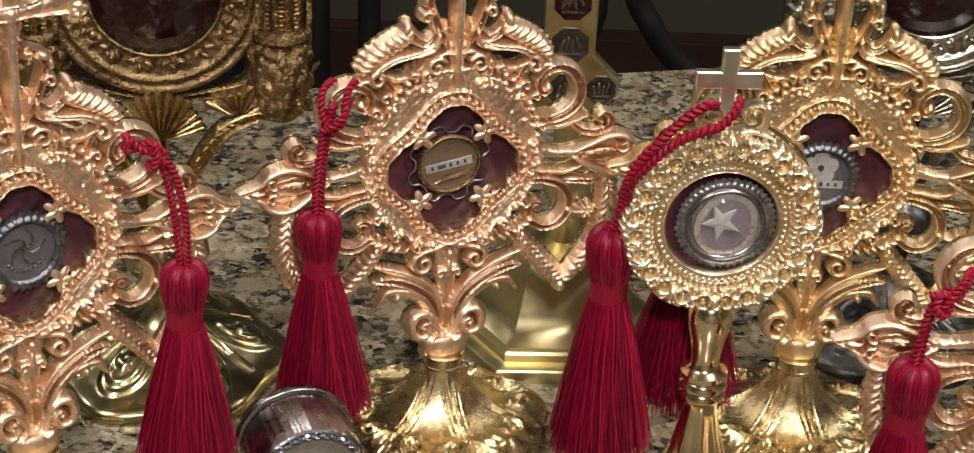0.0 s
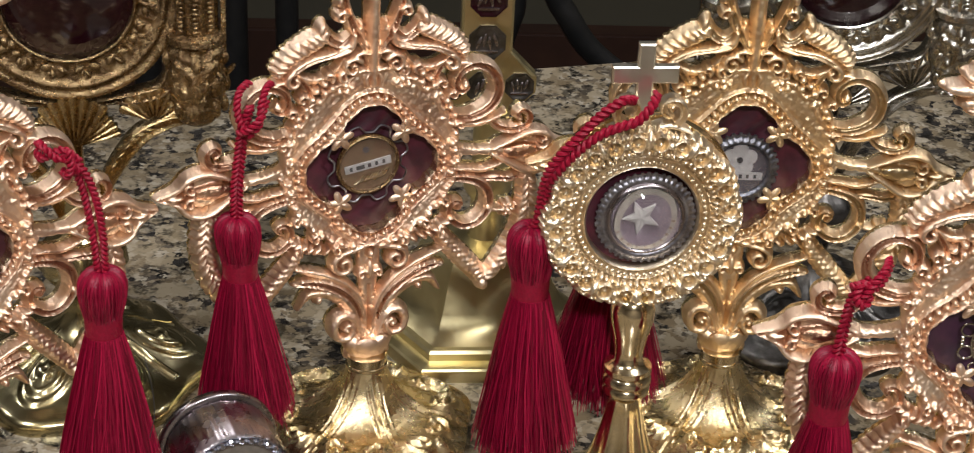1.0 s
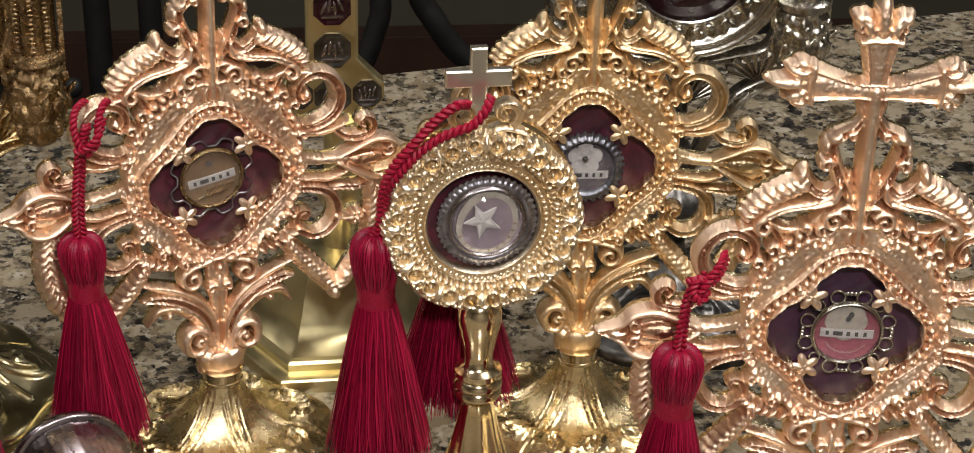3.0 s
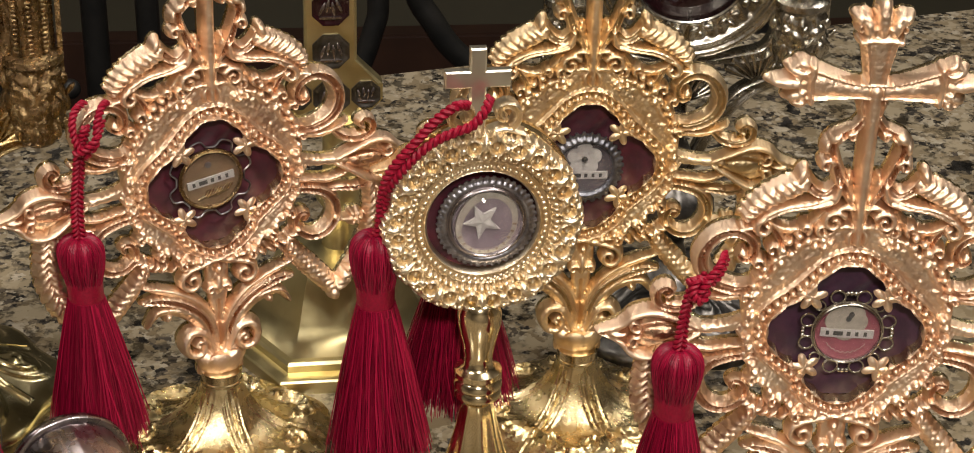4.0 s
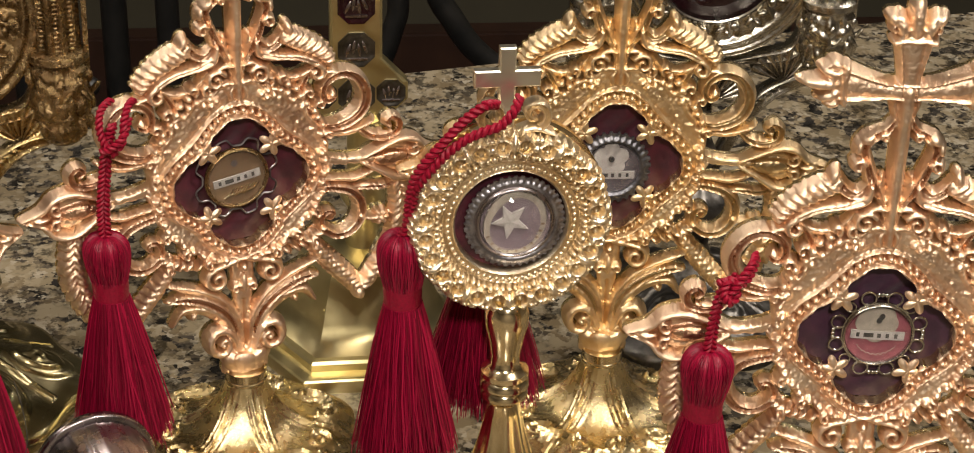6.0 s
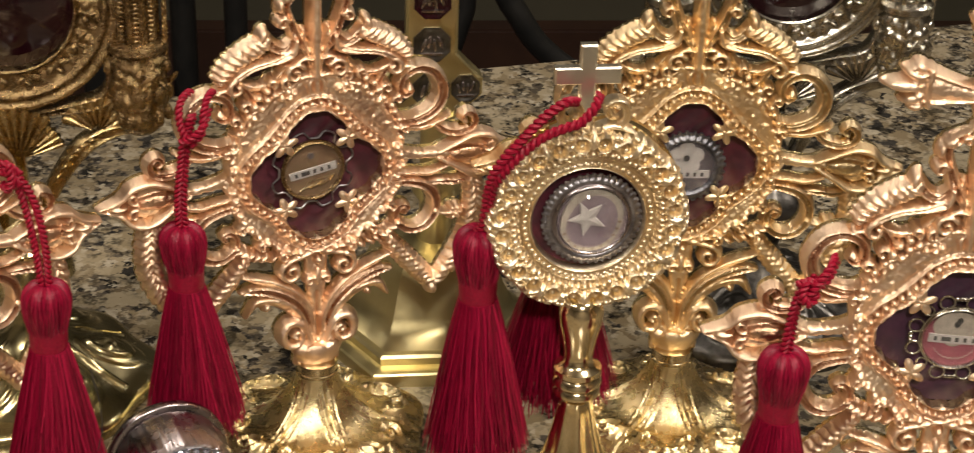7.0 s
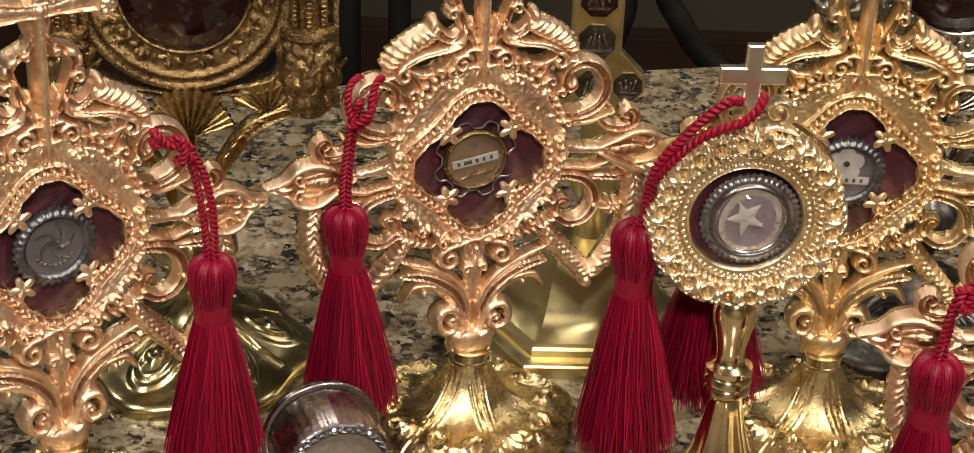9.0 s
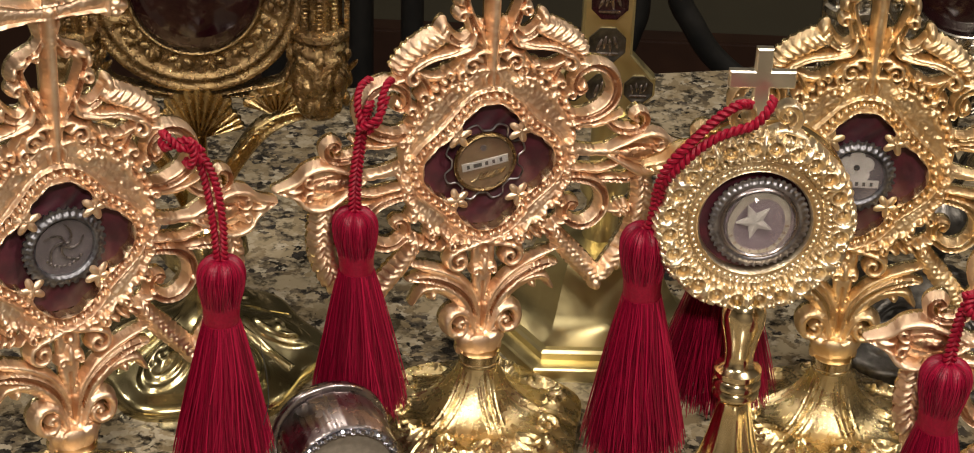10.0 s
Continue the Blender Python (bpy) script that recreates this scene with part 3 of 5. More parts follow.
    c.boss(n, 13.4, 91.8, 2.2, 3.4, 50, 2.8, 1.4)
    c.boss(n, 16.6, 87.6, 1.8, 3.6, 12, 2.6, 0.9)
    c.volute(n, 15.8, 79.2, 3.0, 0.8, 160, -220, [1.4, 0.9])
    c.volute(n, 7.0, 92.2, 2.0, 0.7, 40, 330, [1.1, 0.8], 2.6)
    c.band(n, [(6.0, 75), (5.4, 71), (4.6, 66), (3.4, 58)], [0.6, 1.4, 1.6, 1.2], 2.0, "rim")
    # shoulder leaves
    n = "shoulder_leaf"
    c.band(n, [(23.5, 73), (20, 68), (15.4, 66), (11.4, 69), (9.8, 74)], [2.0, 2.7, 2.7, 2.2, 0.8], [2.2, 2.6, 2.0], "flute", 0.2)
    c.band(n, [(9.2, 70), (10.8, 64.2), (16, 61.6), (24, 60.6), (31, 59.2), (37, 56.2), (41.6, 52), (41.4, 48.4), (38.2, 47.6), (36.6, 50.2), (38.6, 51.6)],
           [1.3, 2.0, 2.1, 1.9, 2.2, 2.3, 2.1, 1.8, 1.5, 1.2, 0.9], [2.6, 3.2, 3.0], "round", 0.7, 44)
    c.groove([(12, 63.6), (20, 61.2), (30, 59.4), (38, 55.4)], 0.45, 0.8)
    c.band(n, [(24.5, 70), (30, 67.4), (37, 63.2), (42.4, 58.6), (45.4, 53.6)], [3.8, 5.0, 4.8, 4.0, 2.2], [2.4, 2.8, 2.4], "round", 0.3)
    c.lobes(n, [(25, 70.5), (30, 67.6), (37, 63.4), (42.6, 58.8), (45.8, 54.4)], 8, [4.4, 4.8, 4.4, 3.0], 60, 2.2, 0.40, 1.7)
    c.boss(n, 25.4, 74.2, 2.2, 3.8, 18, 3.0, 0.8)
    c.band(n, [(14.5, 57.5), (19.5, 51), (27.5, 48.3), (34.5, 50.2), (37.5, 53.4)], [1.6, 2.2, 2.2, 2.0, 1.2], [2.2, 2.6, 2.2], "rim", 0.6)
    c.volute(n, 10.6, 54.2, 4.8, 0.9, 150, -320, [1.6, 1.0], 3.0, 1.2)
    c.band(n, [(2.4, 60), (6, 60.5), (9.5, 59.2)], [1.0, 1.6, 1.4], 2.4, "round", 1.0)
    c.volute(n, 14.6, 49.4, 2.8, 0.8, 90, -250, [1.3, 0.9], 2.4, 1.4)
    c.band(n, [(2, 50), (3.6, 47), (3.0, 43)], [0.8, 1.6, 0.8], 1.8, "round", 1.4)
    # rings
    n = "ring_scroll"
    c.band(n, [(36, 26), (44, 20.8), (53, 21.6), (61, 27), (63.4, 36), (58.5, 45), (50.5, 48), (43.6, 44.6), (41.4, 38.6), (44, 34.6), (47.6, 36.0), (46.6, 39.2)],
           [1.8, 2.6, 3.3, 3.6, 3.4, 3.0, 2.7, 2.3, 2.0, 1.7, 1.4, 1.1], [2.6, 3.4, 3.4, 3.2, 2.8], "flute", 0.5, 60)
    c.boss(n, 46.2, 37.4, 1.8, 1.8, 0, 2.6, 0.8)
    c.band(n, [(36, 20.5), (45, 16.6), (55, 15.6), (63, 17.6), (68, 20.5)], [1.6, 1.8, 2.0, 1.8, 0.7], 2.6, "rim", 0.5)
    c.band(n, [(37, 53), (31.8, 45), (30.0, 38.5), (33.6, 31.5), (40, 26.5)], [1.2, 1.8, 1.9, 1.8, 1.2], 2.6, "flute", 0.4)
    c.band(n, [(41, 48), (43.5, 49.5), (47, 49.6)], [1.4, 1.8, 1.2], 2.6, "round", 0.4)
    # palmette arms
    n = "palmette_arm"
    c.band(n, [(39, 4.5), (47, 2.0), (56, 0.6), (66, 0.0)], [3.4, 2.2, 1.7, 2.2], [2.2, 2.8], "panel", 0.6)
    c.band(n, [(62, 1.4), (70, 4.6), (80, 8.4), (89, 6.6), (95, 1.2), (105, -2.2)], [1.2, 1.6, 2.0, 2.0, 1.7, 0.6], [2.6, 3.4, 3.2, 1.6], "round", 0.5, 34)
    c.band(n, [(62, -1.4), (70, -6.6), (80, -13.0), (89, -12.4), (95, -6.4), (105, -2.6)], [1.2, 1.6, 2.0, 2.0, 1.7, 0.6], [2.6, 3.4, 3.2, 1.6], "round", 0.5, 34)
    c.band(n, [(66, -0.8), (74, -1.8), (82, -2.4), (90, -2.6)], [3.0, 6.4, 8.6, 5.0], 0.6, "round", -0.1)
    # Hollow of the palmette: patina tone that also paints its shade.
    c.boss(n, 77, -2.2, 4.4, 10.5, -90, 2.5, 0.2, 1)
    for s in (1, -1):
        c.volute(n, 88.6, -2.4 + 4.3 * s, 3.1, 0.7, -120 * s, 220 * s, [1.2, 0.9], 2.8, 0.6)
        c.boss(n, 97.5, -2.4 + 1.4 * s, 1.3, 4.4, -90 - 20 * s, 2.4, 0.6)
    c.boss(n, 96, -2.4, 1.5, 5.0, -90, 3.0, 0.8)
    c.band(n, [(61, 16.4), (66, 12.2), (73, 10.8), (79.6, 13), (80.6, 18), (77, 20.6), (74.2, 18), (76.4, 15.6)], [1.0, 2.3, 2.7, 2.4, 1.9, 1.6, 1.3, 1.0], [2.4, 3.2, 2.8], "flute", 0.4, 36)
    # lower rings
    n = "lower_scroll"
    c.band(n, [(38, -11.5), (46, -12.6), (55, -15.6), (60.4, -22), (60.6, -30), (55.4, -37), (48, -38.4), (41.6, -34.4), (40.2, -28.6), (43.4, -25), (46.8, -26.6), (45.2, -29.6)],
           [1.8, 2.2, 2.6, 2.9, 3.0, 2.8, 2.5, 2.2, 1.9, 1.6, 1.3, 1.0], [2.6, 3.4, 3.4, 3.0, 2.6], "flute", 0.5, 60)
    c.band(n, [(40, -7.5), (49, -8.6), (57, -10), (64, -8.6), (70, -6)], [1.4, 1.7, 1.9, 1.7, 0.8], 2.4, "rim", 0.5)
    c.band(n, [(58, -15), (65, -15.5), (72, -16.5), (80, -15)], [1.0, 1.8, 1.8, 1.2], 2.4, "flute", 0.3)
    c.lobes(n, [(42, -33), (37, -38), (30, -41), (20, -43)], 7, [3.0, 3.6, 3.0], -50, 2.4)
    c.band(n, [(60, -31), (65.5, -33), (71, -33)], [1.6, 1.3, 1.2], 2.2, "round", 0.3)
    for k in range(6):
        a = radians(60 * k)
        c.boss(n, 71.6 + 2.5 * math.cos(a), -33.4 + 2.5 * math.sin(a), 1.4, 2.0, 60 * k - 90, 2.4, 0.4)
    c.boss(n, 71.6, -33.4, 1.5, 1.5, 0, 3.0, 0.8)
    # leaf wreaths
    n = "leaf_spray"
    for off, slant in ((1.7, 38), (-1.7, -38)):
        c.lobes(n, [(81 + off, -14), (82.4 + off, -28), (80 + off, -44), (72 + off, -60 + off * 0.4), (62 + off * 0.4, -71 + off)], 15, [4.2, 5.8, 6.2, 5.2], slant + 6, 3.2, 0.40, 0.3)
        c.lobes(n, [(36 + off * 0.6, -41 - off), (43 + off * 0.7, -51 - off * 0.7), (51 + off * 0.7, -61 - off * 0.7), (58 + off * 0.6, -70 - off * 0.4)], 10, [4.0, 5.6, 5.8, 4.6], slant + 6, 3.2, 0.40, 0.3)
    c.band(n, [(81, -13), (82.4, -28), (80, -44), (72, -60), (60, -72)], 1.5, 1.6, "round", 0.6)
    c.band(n, [(35, -40), (43, -51), (51, -61), (59, -71)], 1.4, 1.6, "round", 0.6)
    c.boss(n, 60, -74, 3.0, 4.2, 12, 3.2, 0.4)
    c.boss(n, 57, -70.6, 2.0, 3.0, 60, 2.6, 0.4)
    c.boss(n, 64, -70.2, 2.0, 3.0, -60, 2.6, 0.4)
    # bracket of acanthus below the body
    n = "bracket_leaf"
    c.band(n, [(1.4, -42), (7, -43.4), (13, -45)], [1.6, 2.0, 1.6], 2.4, "round", 0.6)
    c.volute(n, 13.4, -51.4, 6.0, 1.0, 78, -400, [1.9, 1.2], 3.0, 0.5)
    c.band(n, [(2, -88), (4.6, -75), (10.6, -65.4), (19.6, -58.6), (30, -54), (39, -50.6)], [1.4, 2.0, 2.4, 2.6, 2.3, 0.7], [2.2, 3.4, 3.2, 2.0], "rim", 0.5, 30)
    c.band(n, [(3.2, -88), (6.8, -76), (13.4, -67.6), (23, -61.6), (32, -59.4), (38.6, -60)], [1.4, 2.0, 2.6, 2.8, 2.2, 0.6], [2.2, 3.2, 3.0, 1.8], "flute", 0.4, 30)
    c.band(n, [(5.4, -90), (9.4, -79.4), (15, -71.6), (23, -67), (31, -66.6), (36.6, -73.6)], [1.6, 2.3, 2.8, 2.8, 2.4, 0.7], [2.2, 3.4, 3.2, 2.0], "rim", 0.5, 30)
    c.boss(n, 26, -69.8, 1.8, 2.6, 30, 2.0, 0.4)
    c.band(n, [(4, -93), (8.6, -82.4), (14.6, -80.4), (18.4, -85), (16.8, -91.6), (11.4, -93.2), (8.4, -88.8), (11, -85.6), (13.6, -87.8)],
           [1.4, 2.2, 2.6, 2.7, 2.5, 2.2, 1.9, 1.6, 1.2], [2.8, 3.6, 3.4, 3.0], "round", 0.6, 44)
    c.boss(n, 11.8, -88, 1.9, 1.9, 0, 3.4, 0.8)
    # stem
    n = "stem"
    c.boss(n, 0, -47, 2.2, 2.6, 0, 2.8, 1.0)
    c.boss(n, 0, -56, 2.2, 5.6, 0, 2.4, 0.8)
    c.volute(n, 4.2, -58.5, 2.6, 0.7, 150, -160, [1.1, 0.8], 2.2, 0.8)
    c.band(n, [(0, -40), (0, -56), (0, -70), (0, -82)], [5.0, 5.4, 3.4, 2.0], 0.8, "round", 0.2)
    c.band(n, [(0, -80), (0, -92), (0, -104)], [3.0, 9.0, 11.5], 1.6, "round", 0.2)
    c.lobes(n, [(0.1, -97), (5, -98), (10, -96)], 3, [5.0, 4.6, 4.0], -100, 2.4, 0.5)
    c.groove([(0, -66), (0, -78), (0, -92)], 0.7, 1.6)
    # the opening is cut last
    c.d = np.maximum(c.d, np.where(rad < 40, hole - rad + 0.75, -99))
    c.finish()
    return c


def fill_reliquary(root):
    c = openwork()
    for name in c.names:
        if name in ("front_plate", "cross", "stem"):
            cast_part(name, c.mesh(name, (1, -1)), root, True)
        else:
            for s in (1, -1):
                cast_part(name, c.mesh(name, (s,)), root, False)
    cup = Solid()
    turned(cup, [(9.2, -106), (10.0, -105), (11.6, -102.4), (13.0, -99), (13.2, -96.5), (11.6, -95), (4, -95.4)], 84,
           lambda a, r, z: (r * (1 + 0.07 * abs(math.cos(3.5 * a)) - 0.05 + 0.05 * noise.noise((3 * math.cos(a), 3 * math.sin(a), z * 0.3))), z + (1.6 * abs(math.cos(3.5 * a)) if z > -98 else 0)))
    cup.v = [(x, y * 0.72 + 1.0, z) for x, y, z in cup.v]
    part("stem_cup", cup, ROSE_GOLD, root)
    for sx in (1, -1):
        for sz in (1, -1):
            star = Solid()
            polar_relief(star, lambda a: 0.3, lambda a: 3.4 * (1 + 1.0 * abs(math.cos(2.5 * a)) ** 1.7),
                         lambda k, a: 0.7 + 1.1 * math.sin(math.pi * min(1.0, 0.25 + 0.75 * k)) * (0.35 + 0.65 * abs(math.cos(2.5 * a))), 0, 80, 6)
            blob(star, (0, -0.6, 0), (1.6, 1.2, 1.6), 0, 4, 7)
            stroke(star, [(0.5, 0.5), (4, 4), (7, 7)], 1.1, 0.6, 2, ROUND, -1.0)
            part("star", star, ROSE_GOLD, root, matrix=pose(15.6 * sx * MM, -2.2 * MM, 17.2 * sz * MM, 0, (0 if sx > 0 else -90) if sz > 0 else (90 if sx > 0 else 180), 0))
    collar = Solid()
    turned(collar, [(9.4, -113), (10.6, -112.4), (10.6, -111), (10.0, -110.6), (10.0, -107.2), (10.6, -106.8), (10.6, -105.6), (9.0, -104.8)], 48)
    part("neck_collar", collar, YELLOW_GOLD, root)
    H = 150.0

    def repousse(da, r):
        """Raised leaf cartouche at the wide end of each panel of the foot."""
        p, q = r * math.sin(da), r * math.cos(da)
        h = 0.0
        for sx in (1, -1):
            d = math.hypot(p - sx * 9.0, q - 40.0)
            h += 2.2 * math.exp(-((d - 5.6) / 1.2) ** 2) + 2.0 * math.exp(-(d / 2.0) ** 2)
            d = math.hypot((p - sx * 15.5) / 3.0, (q - 33.0 - 0.3 * abs(p)) / 7.0)
            h += 2.0 * math.exp(-d ** 3)
        h += 2.6 * math.exp(-(math.hypot(p / 3.6, (q - 45.5) / 5.5)) ** 3)
        h += 2.0 * math.exp(-((math.hypot(p / 1.25, q - 36) - 8.5) / 1.1) ** 2) * (1 if q > 33 else 0.2)
        return h

    def lobed(a, r, z):
        da = (a - radians(FOOT_TURN) + math.pi / 6) % (math.pi / 3) - math.pi / 6
        side = (math.pi / 6 - abs(da)) * r
        k = min(1.0, max(0.0, (r - 27) / 9))
        on = min(1.0, max(0.0, (r - 10) / 4))
        rib = on * (1.5 * math.exp(-((side - 1.5) / 0.8) ** 2) + 0.9 * math.exp(-((side - 4.2) / 0.7) ** 2)) * (1 - 0.5 * k) - 0.5 * on * math.exp(-(side / 0.5) ** 2)
        bell = 0.05 * on * (1 - k) * min(side, 12.0)
        x, y = r * math.cos(a), r * math.sin(a)
        chased = k * (0.8 * repousse(da, r) + 0.45 * noise.noise((x * 0.3, y * 0.3, 7.1)) + 0.4 * noise.noise((x * 0.75, y * 0.75, 2.3)))
        return r * (1 + 0.045 * k * math.cos(6 * (a - radians(FOOT_TURN)))) + 0.35 * rib, z + 0.75 * rib - bell + (chased if r < 53 else 0)

    prof = [(r, z - H) for r, z in smooth_path([(9.6, 38.6), (10.4, 36), (12.0, 31), (14.6, 25.5), (18.6, 20), (24, 15.4), (30, 12.2), (37, 10.6), (44, 9.6), (50, 7.4)], 76)]
    prof += [(53.5, 5.0 - H), (55, 3.8 - H), (55, 0 - H), (10, 0 - H)]
    foot = Solid()
    turned(foot, prof, 300, lobed)
    part("foot", foot, FOOT_GOLD, root, "satin gold foot with ribbed bell and embossed leaves")


FOOT_TURN = -98.0


GILT = "openwork gold reliquary with scroll frame and cross"
PLACES = (
    (0.0090, 0.0275, 18.4, -0.6, 0.0, "rose-gold openwork reliquary holding a brown paper relic"),
    (0.2763, -0.1277, -6.2, 0.7, 0.6, "rose-gold openwork reliquary holding a pink relic on plum velvet"),
    (0.1905, 0.0356, -1.6, -1.0, -0.3, "gold openwork reliquary, toned yellow for warm light, holding a grey flower relic"),
    (-0.1779, -0.0713, 32.4, -0.6, -0.6, "rose-gold openwork reliquary holding a dark pewter relic"),
)
first = thing("reliquary", Matrix(), GILT, "reliquary", "matching gold reliquaries")
fill_reliquary(first)
RELIQUARIES = []
for x, y, yaw, lean, roll, label in PLACES:
    m = pose(x, y, 0.15, 0, 0, yaw)
    ob = first if not RELIQUARIES else copy_thing(first, m)
    ob.matrix_basis = m
    tagged(ob, label)
    RELIQUARIES.append(ob)

for piece in RELIQUARIES[0].children:
    if piece.name.startswith("foot"):
        piece.matrix_basis = pose(0, 0, 0, 0, 0, -18)

# Here a darker gold paints the grooves' shade instead of the patina.
for piece in RELIQUARIES[2].children:
    for slot in piece.material_slots:
        if slot.material == ROSE_GOLD:
            slot.link = "OBJECT"
            # Warm light on this reliquary is given by the yellower copy.
            slot.material = WARM_LIT_ROSE
        elif slot.material == PATINA_SHADE:
            slot.link = "OBJECT"
            slot.material = MID_GOLD

# ---- relic capsules and velvet inside the reliquaries ----
def bar(solid, x0, x1, z0, z1, y0, thick=0.4):
    return box(solid, (x0, y0 - thick, z0), (x1, y0, z1))


def disc(solid, r, y, thick, segs=48, edge=None, cx=0.0, cz=0.0, dome=0.0):
    """A flat or domed round plate facing -y; edge(angle) scales its rim."""
    rings = 6
    verts = [(cx, y - thick - dome, cz)]
    for i in range(1, rings + 1):
        for j in range(segs):
            a = 2 * math.pi * j / segs
            k = r * i / rings * (edge(a) if edge else 1)
            verts.append((cx + k * math.cos(a), y - thick - dome * (1 - (i / rings) ** 2), cz + k * math.sin(a)))
    for j in range(segs):
        a = 2 * math.pi * j / segs
        k = r * (edge(a) if edge else 1)
        verts.append((cx + k * math.cos(a), y, cz + k * math.sin(a)))
    faces = [(0, 1 + j, 1 + (j + 1) % segs) for j in range(segs)]
    for i in range(rings):
        for j in range(segs):
            faces.append((1 + i * segs + j, 1 + i * segs + (j + 1) % segs, 1 + (i + 1) * segs + (j + 1) % segs, 1 + (i + 1) * segs + j))
    faces.append(tuple(1 + rings * segs + j for j in range(segs)))
    return solid.add(verts, faces)


def hoop(solid, r_in, r_out, y, h, segs=64, teeth=0, tooth=0.0):
    """A moulded ring facing -y, its outer edge cut into teeth."""
    return polar_relief(solid, lambda a: r_in, lambda a: r_out + (tooth * (1 if math.sin(teeth * a) > 0 else 0) if teeth else 0),
                        lambda k, a: h * (0.45 + 0.55 * math.sin(math.pi * min(1, k * 1.5))) if k < 0.66 else h * 0.45 + (0.16 * math.sin(teeth * a) if teeth else 0), -y, segs, 8)


def velvet(root, mat, r=34.0):
    s = Solid()
    verts, faces, nr, na = [], [], 16, 96
    for i in range(nr + 1):
        for j in range(na):
            a = 2 * math.pi * j / na
            k = r * i / nr
            y = 2.6 + 1.3 * math.sin(k * math.cos(a + 0.3) * 0.34 + 1.4 * math.sin(k * math.sin(a) * 0.16)) * math.sin(math.pi * min(1, i / nr))
            verts.append((k * math.cos(a), y, k * math.sin(a)))
    for i in range(nr):
        for j in range(na):
            faces.append((i * na + j, i * na + (j + 1) % na, (i + 1) * na + (j + 1) % na, (i + 1) * na + j))
    s.add(verts, faces)
    part("velvet_backing", s, mat, root)
    back = Solid()
    polar_relief(back, lambda a: 0.5, lambda a: 36.0, lambda k, a: -4.2, 7.5, 64, 6)
    part("back_cover", back, GOLD, root, "plain gilt back cover")


def flower(solid, petals, r, y, cx, cz, turn=0.0, thick=0.5):
    for i in range(petals):
        a = turn + 2 * math.pi * i / petals
        disc(solid, r * 0.5, y, thick, 16, None, cx + r * 0.62 * math.cos(a), cz + r * 0.62 * math.sin(a))
    return solid


def capsule(root, at, radius, ring_mat, field_mat, style, tilt=0.0, glass=True):
    m = pose(at[0] * MM, -0.6 * MM, at[1] * MM, 0, tilt, 0)
    cap = Solid()
    if style in ("toothed", "plain_toothed"):
        hoop(cap, radius * 0.74, radius, 0.0, 3.0, 192, 32, 1.2)
    else:
        hoop(cap, radius * 0.86, radius * 0.98, 0.0, 2.6, 72)
    c = part("relic_capsule", cap, ring_mat, root, matrix=m)
    inner = radius * (0.76 if "toothed" in style else 0.87)
    part("silk_field", disc(Solid(), inner, 0.6, 0.6), field_mat, c)
    if style == "loops":
        loops = Solid()
        for i in range(8):
            a = math.radians(90 * (i // 2) + (18 if i % 2 else -18) + 2)
            k = radius * 1.13
            path = [(k * math.cos(a) + 3.1 * math.cos(b), -0.8, k * math.sin(a) + 3.1 * math.sin(b)) for b in np.linspace(0, 2 * math.pi, 19)]
            tube(loops, path, 0.5, 6)
            if i % 2:
                a -= math.radians(18)
                for da in (-0.09, 0.0, 0.09):
                    blob(loops, (radius * 1.2 * math.cos(a + da), -0.8, radius * 1.2 * math.sin(a + da)), (1.1, 1.1, 1.1), 0, 5, 7)
            else:
                a -= math.radians(27)
                path = [(k * math.cos(a) + 2.2 * math.cos(b), -0.8, k * math.sin(a) + 2.2 * math.sin(b)) for b in np.linspace(0, 2 * math.pi, 15)]
                tube(loops, path, 0.42, 6)
        tagged(part("looped_wire", loops, ring_mat, c, "looped silver wire edging"), kind="stuff")
    if style == "wavy":
        wave = Solid()
        path = []
        for b in np.linspace(0, 2 * math.pi, 121):
            k = radius * (1.16 + 0.13 * math.tanh(2.5 * math.sin(8 * b)))
            path.append((k * math.cos(b), -0.6, k * math.sin(b)))
        tube(wave, path, 0.5, 5)
        part("wire_edging", wave, WORN_PEWTER, c, "wavy dark wire edging")
    if style != "plain_toothed":
        w, drop = inner * 0.82, (-2.6 if style == "toothed" else 1.0)
        banner = bar(Solid(), -w, w, -3.6 + drop, 0.4 + drop, -0.1, 0.62)
        b = part("paper_banner", banner, PAPER_WHITE, c, "white paper strip with printed dark bars", smooth=False)
        ink = Solid()
        for x0, x1 in ((-0.80, -0.68), (-0.52, -0.16), (-0.02, 0.12), (0.30, 0.42), (0.62, 0.74)):
            bar(ink, x0 * w, x1 * w, -2.6 + drop, -0.6 + drop, -0.74, 0.15)
        part("printing", ink, INK, b, smooth=False)
    return c, inner


A, D, B, H = RELIQUARIES
for ob, mat in ((A, VELVET), (D, VELVET_PURPLE), (B, VELVET), (H, VELVET)):
    velvet(ob, mat)

capA, inA = capsule(A, (-1.5, 1.5), 16.2, OLD_GOLD, RELIC_BROWN, "wavy", -9)
part("relic_petal", flower(Solid(), 1, 3.2, -0.1, -1.8, 7.5), RELIC_GREY, capA)
straw = Solid()
for i in range(9):
    tube(straw, smooth_path([(-8 + i * 1.6, -0.5, -9 + 0.6 * (i % 3)), (-5 + i * 1.5, -1.2, -7.5), (-3 + i * 1.6, -0.6, -5.2)], 6), 0.45, 5)
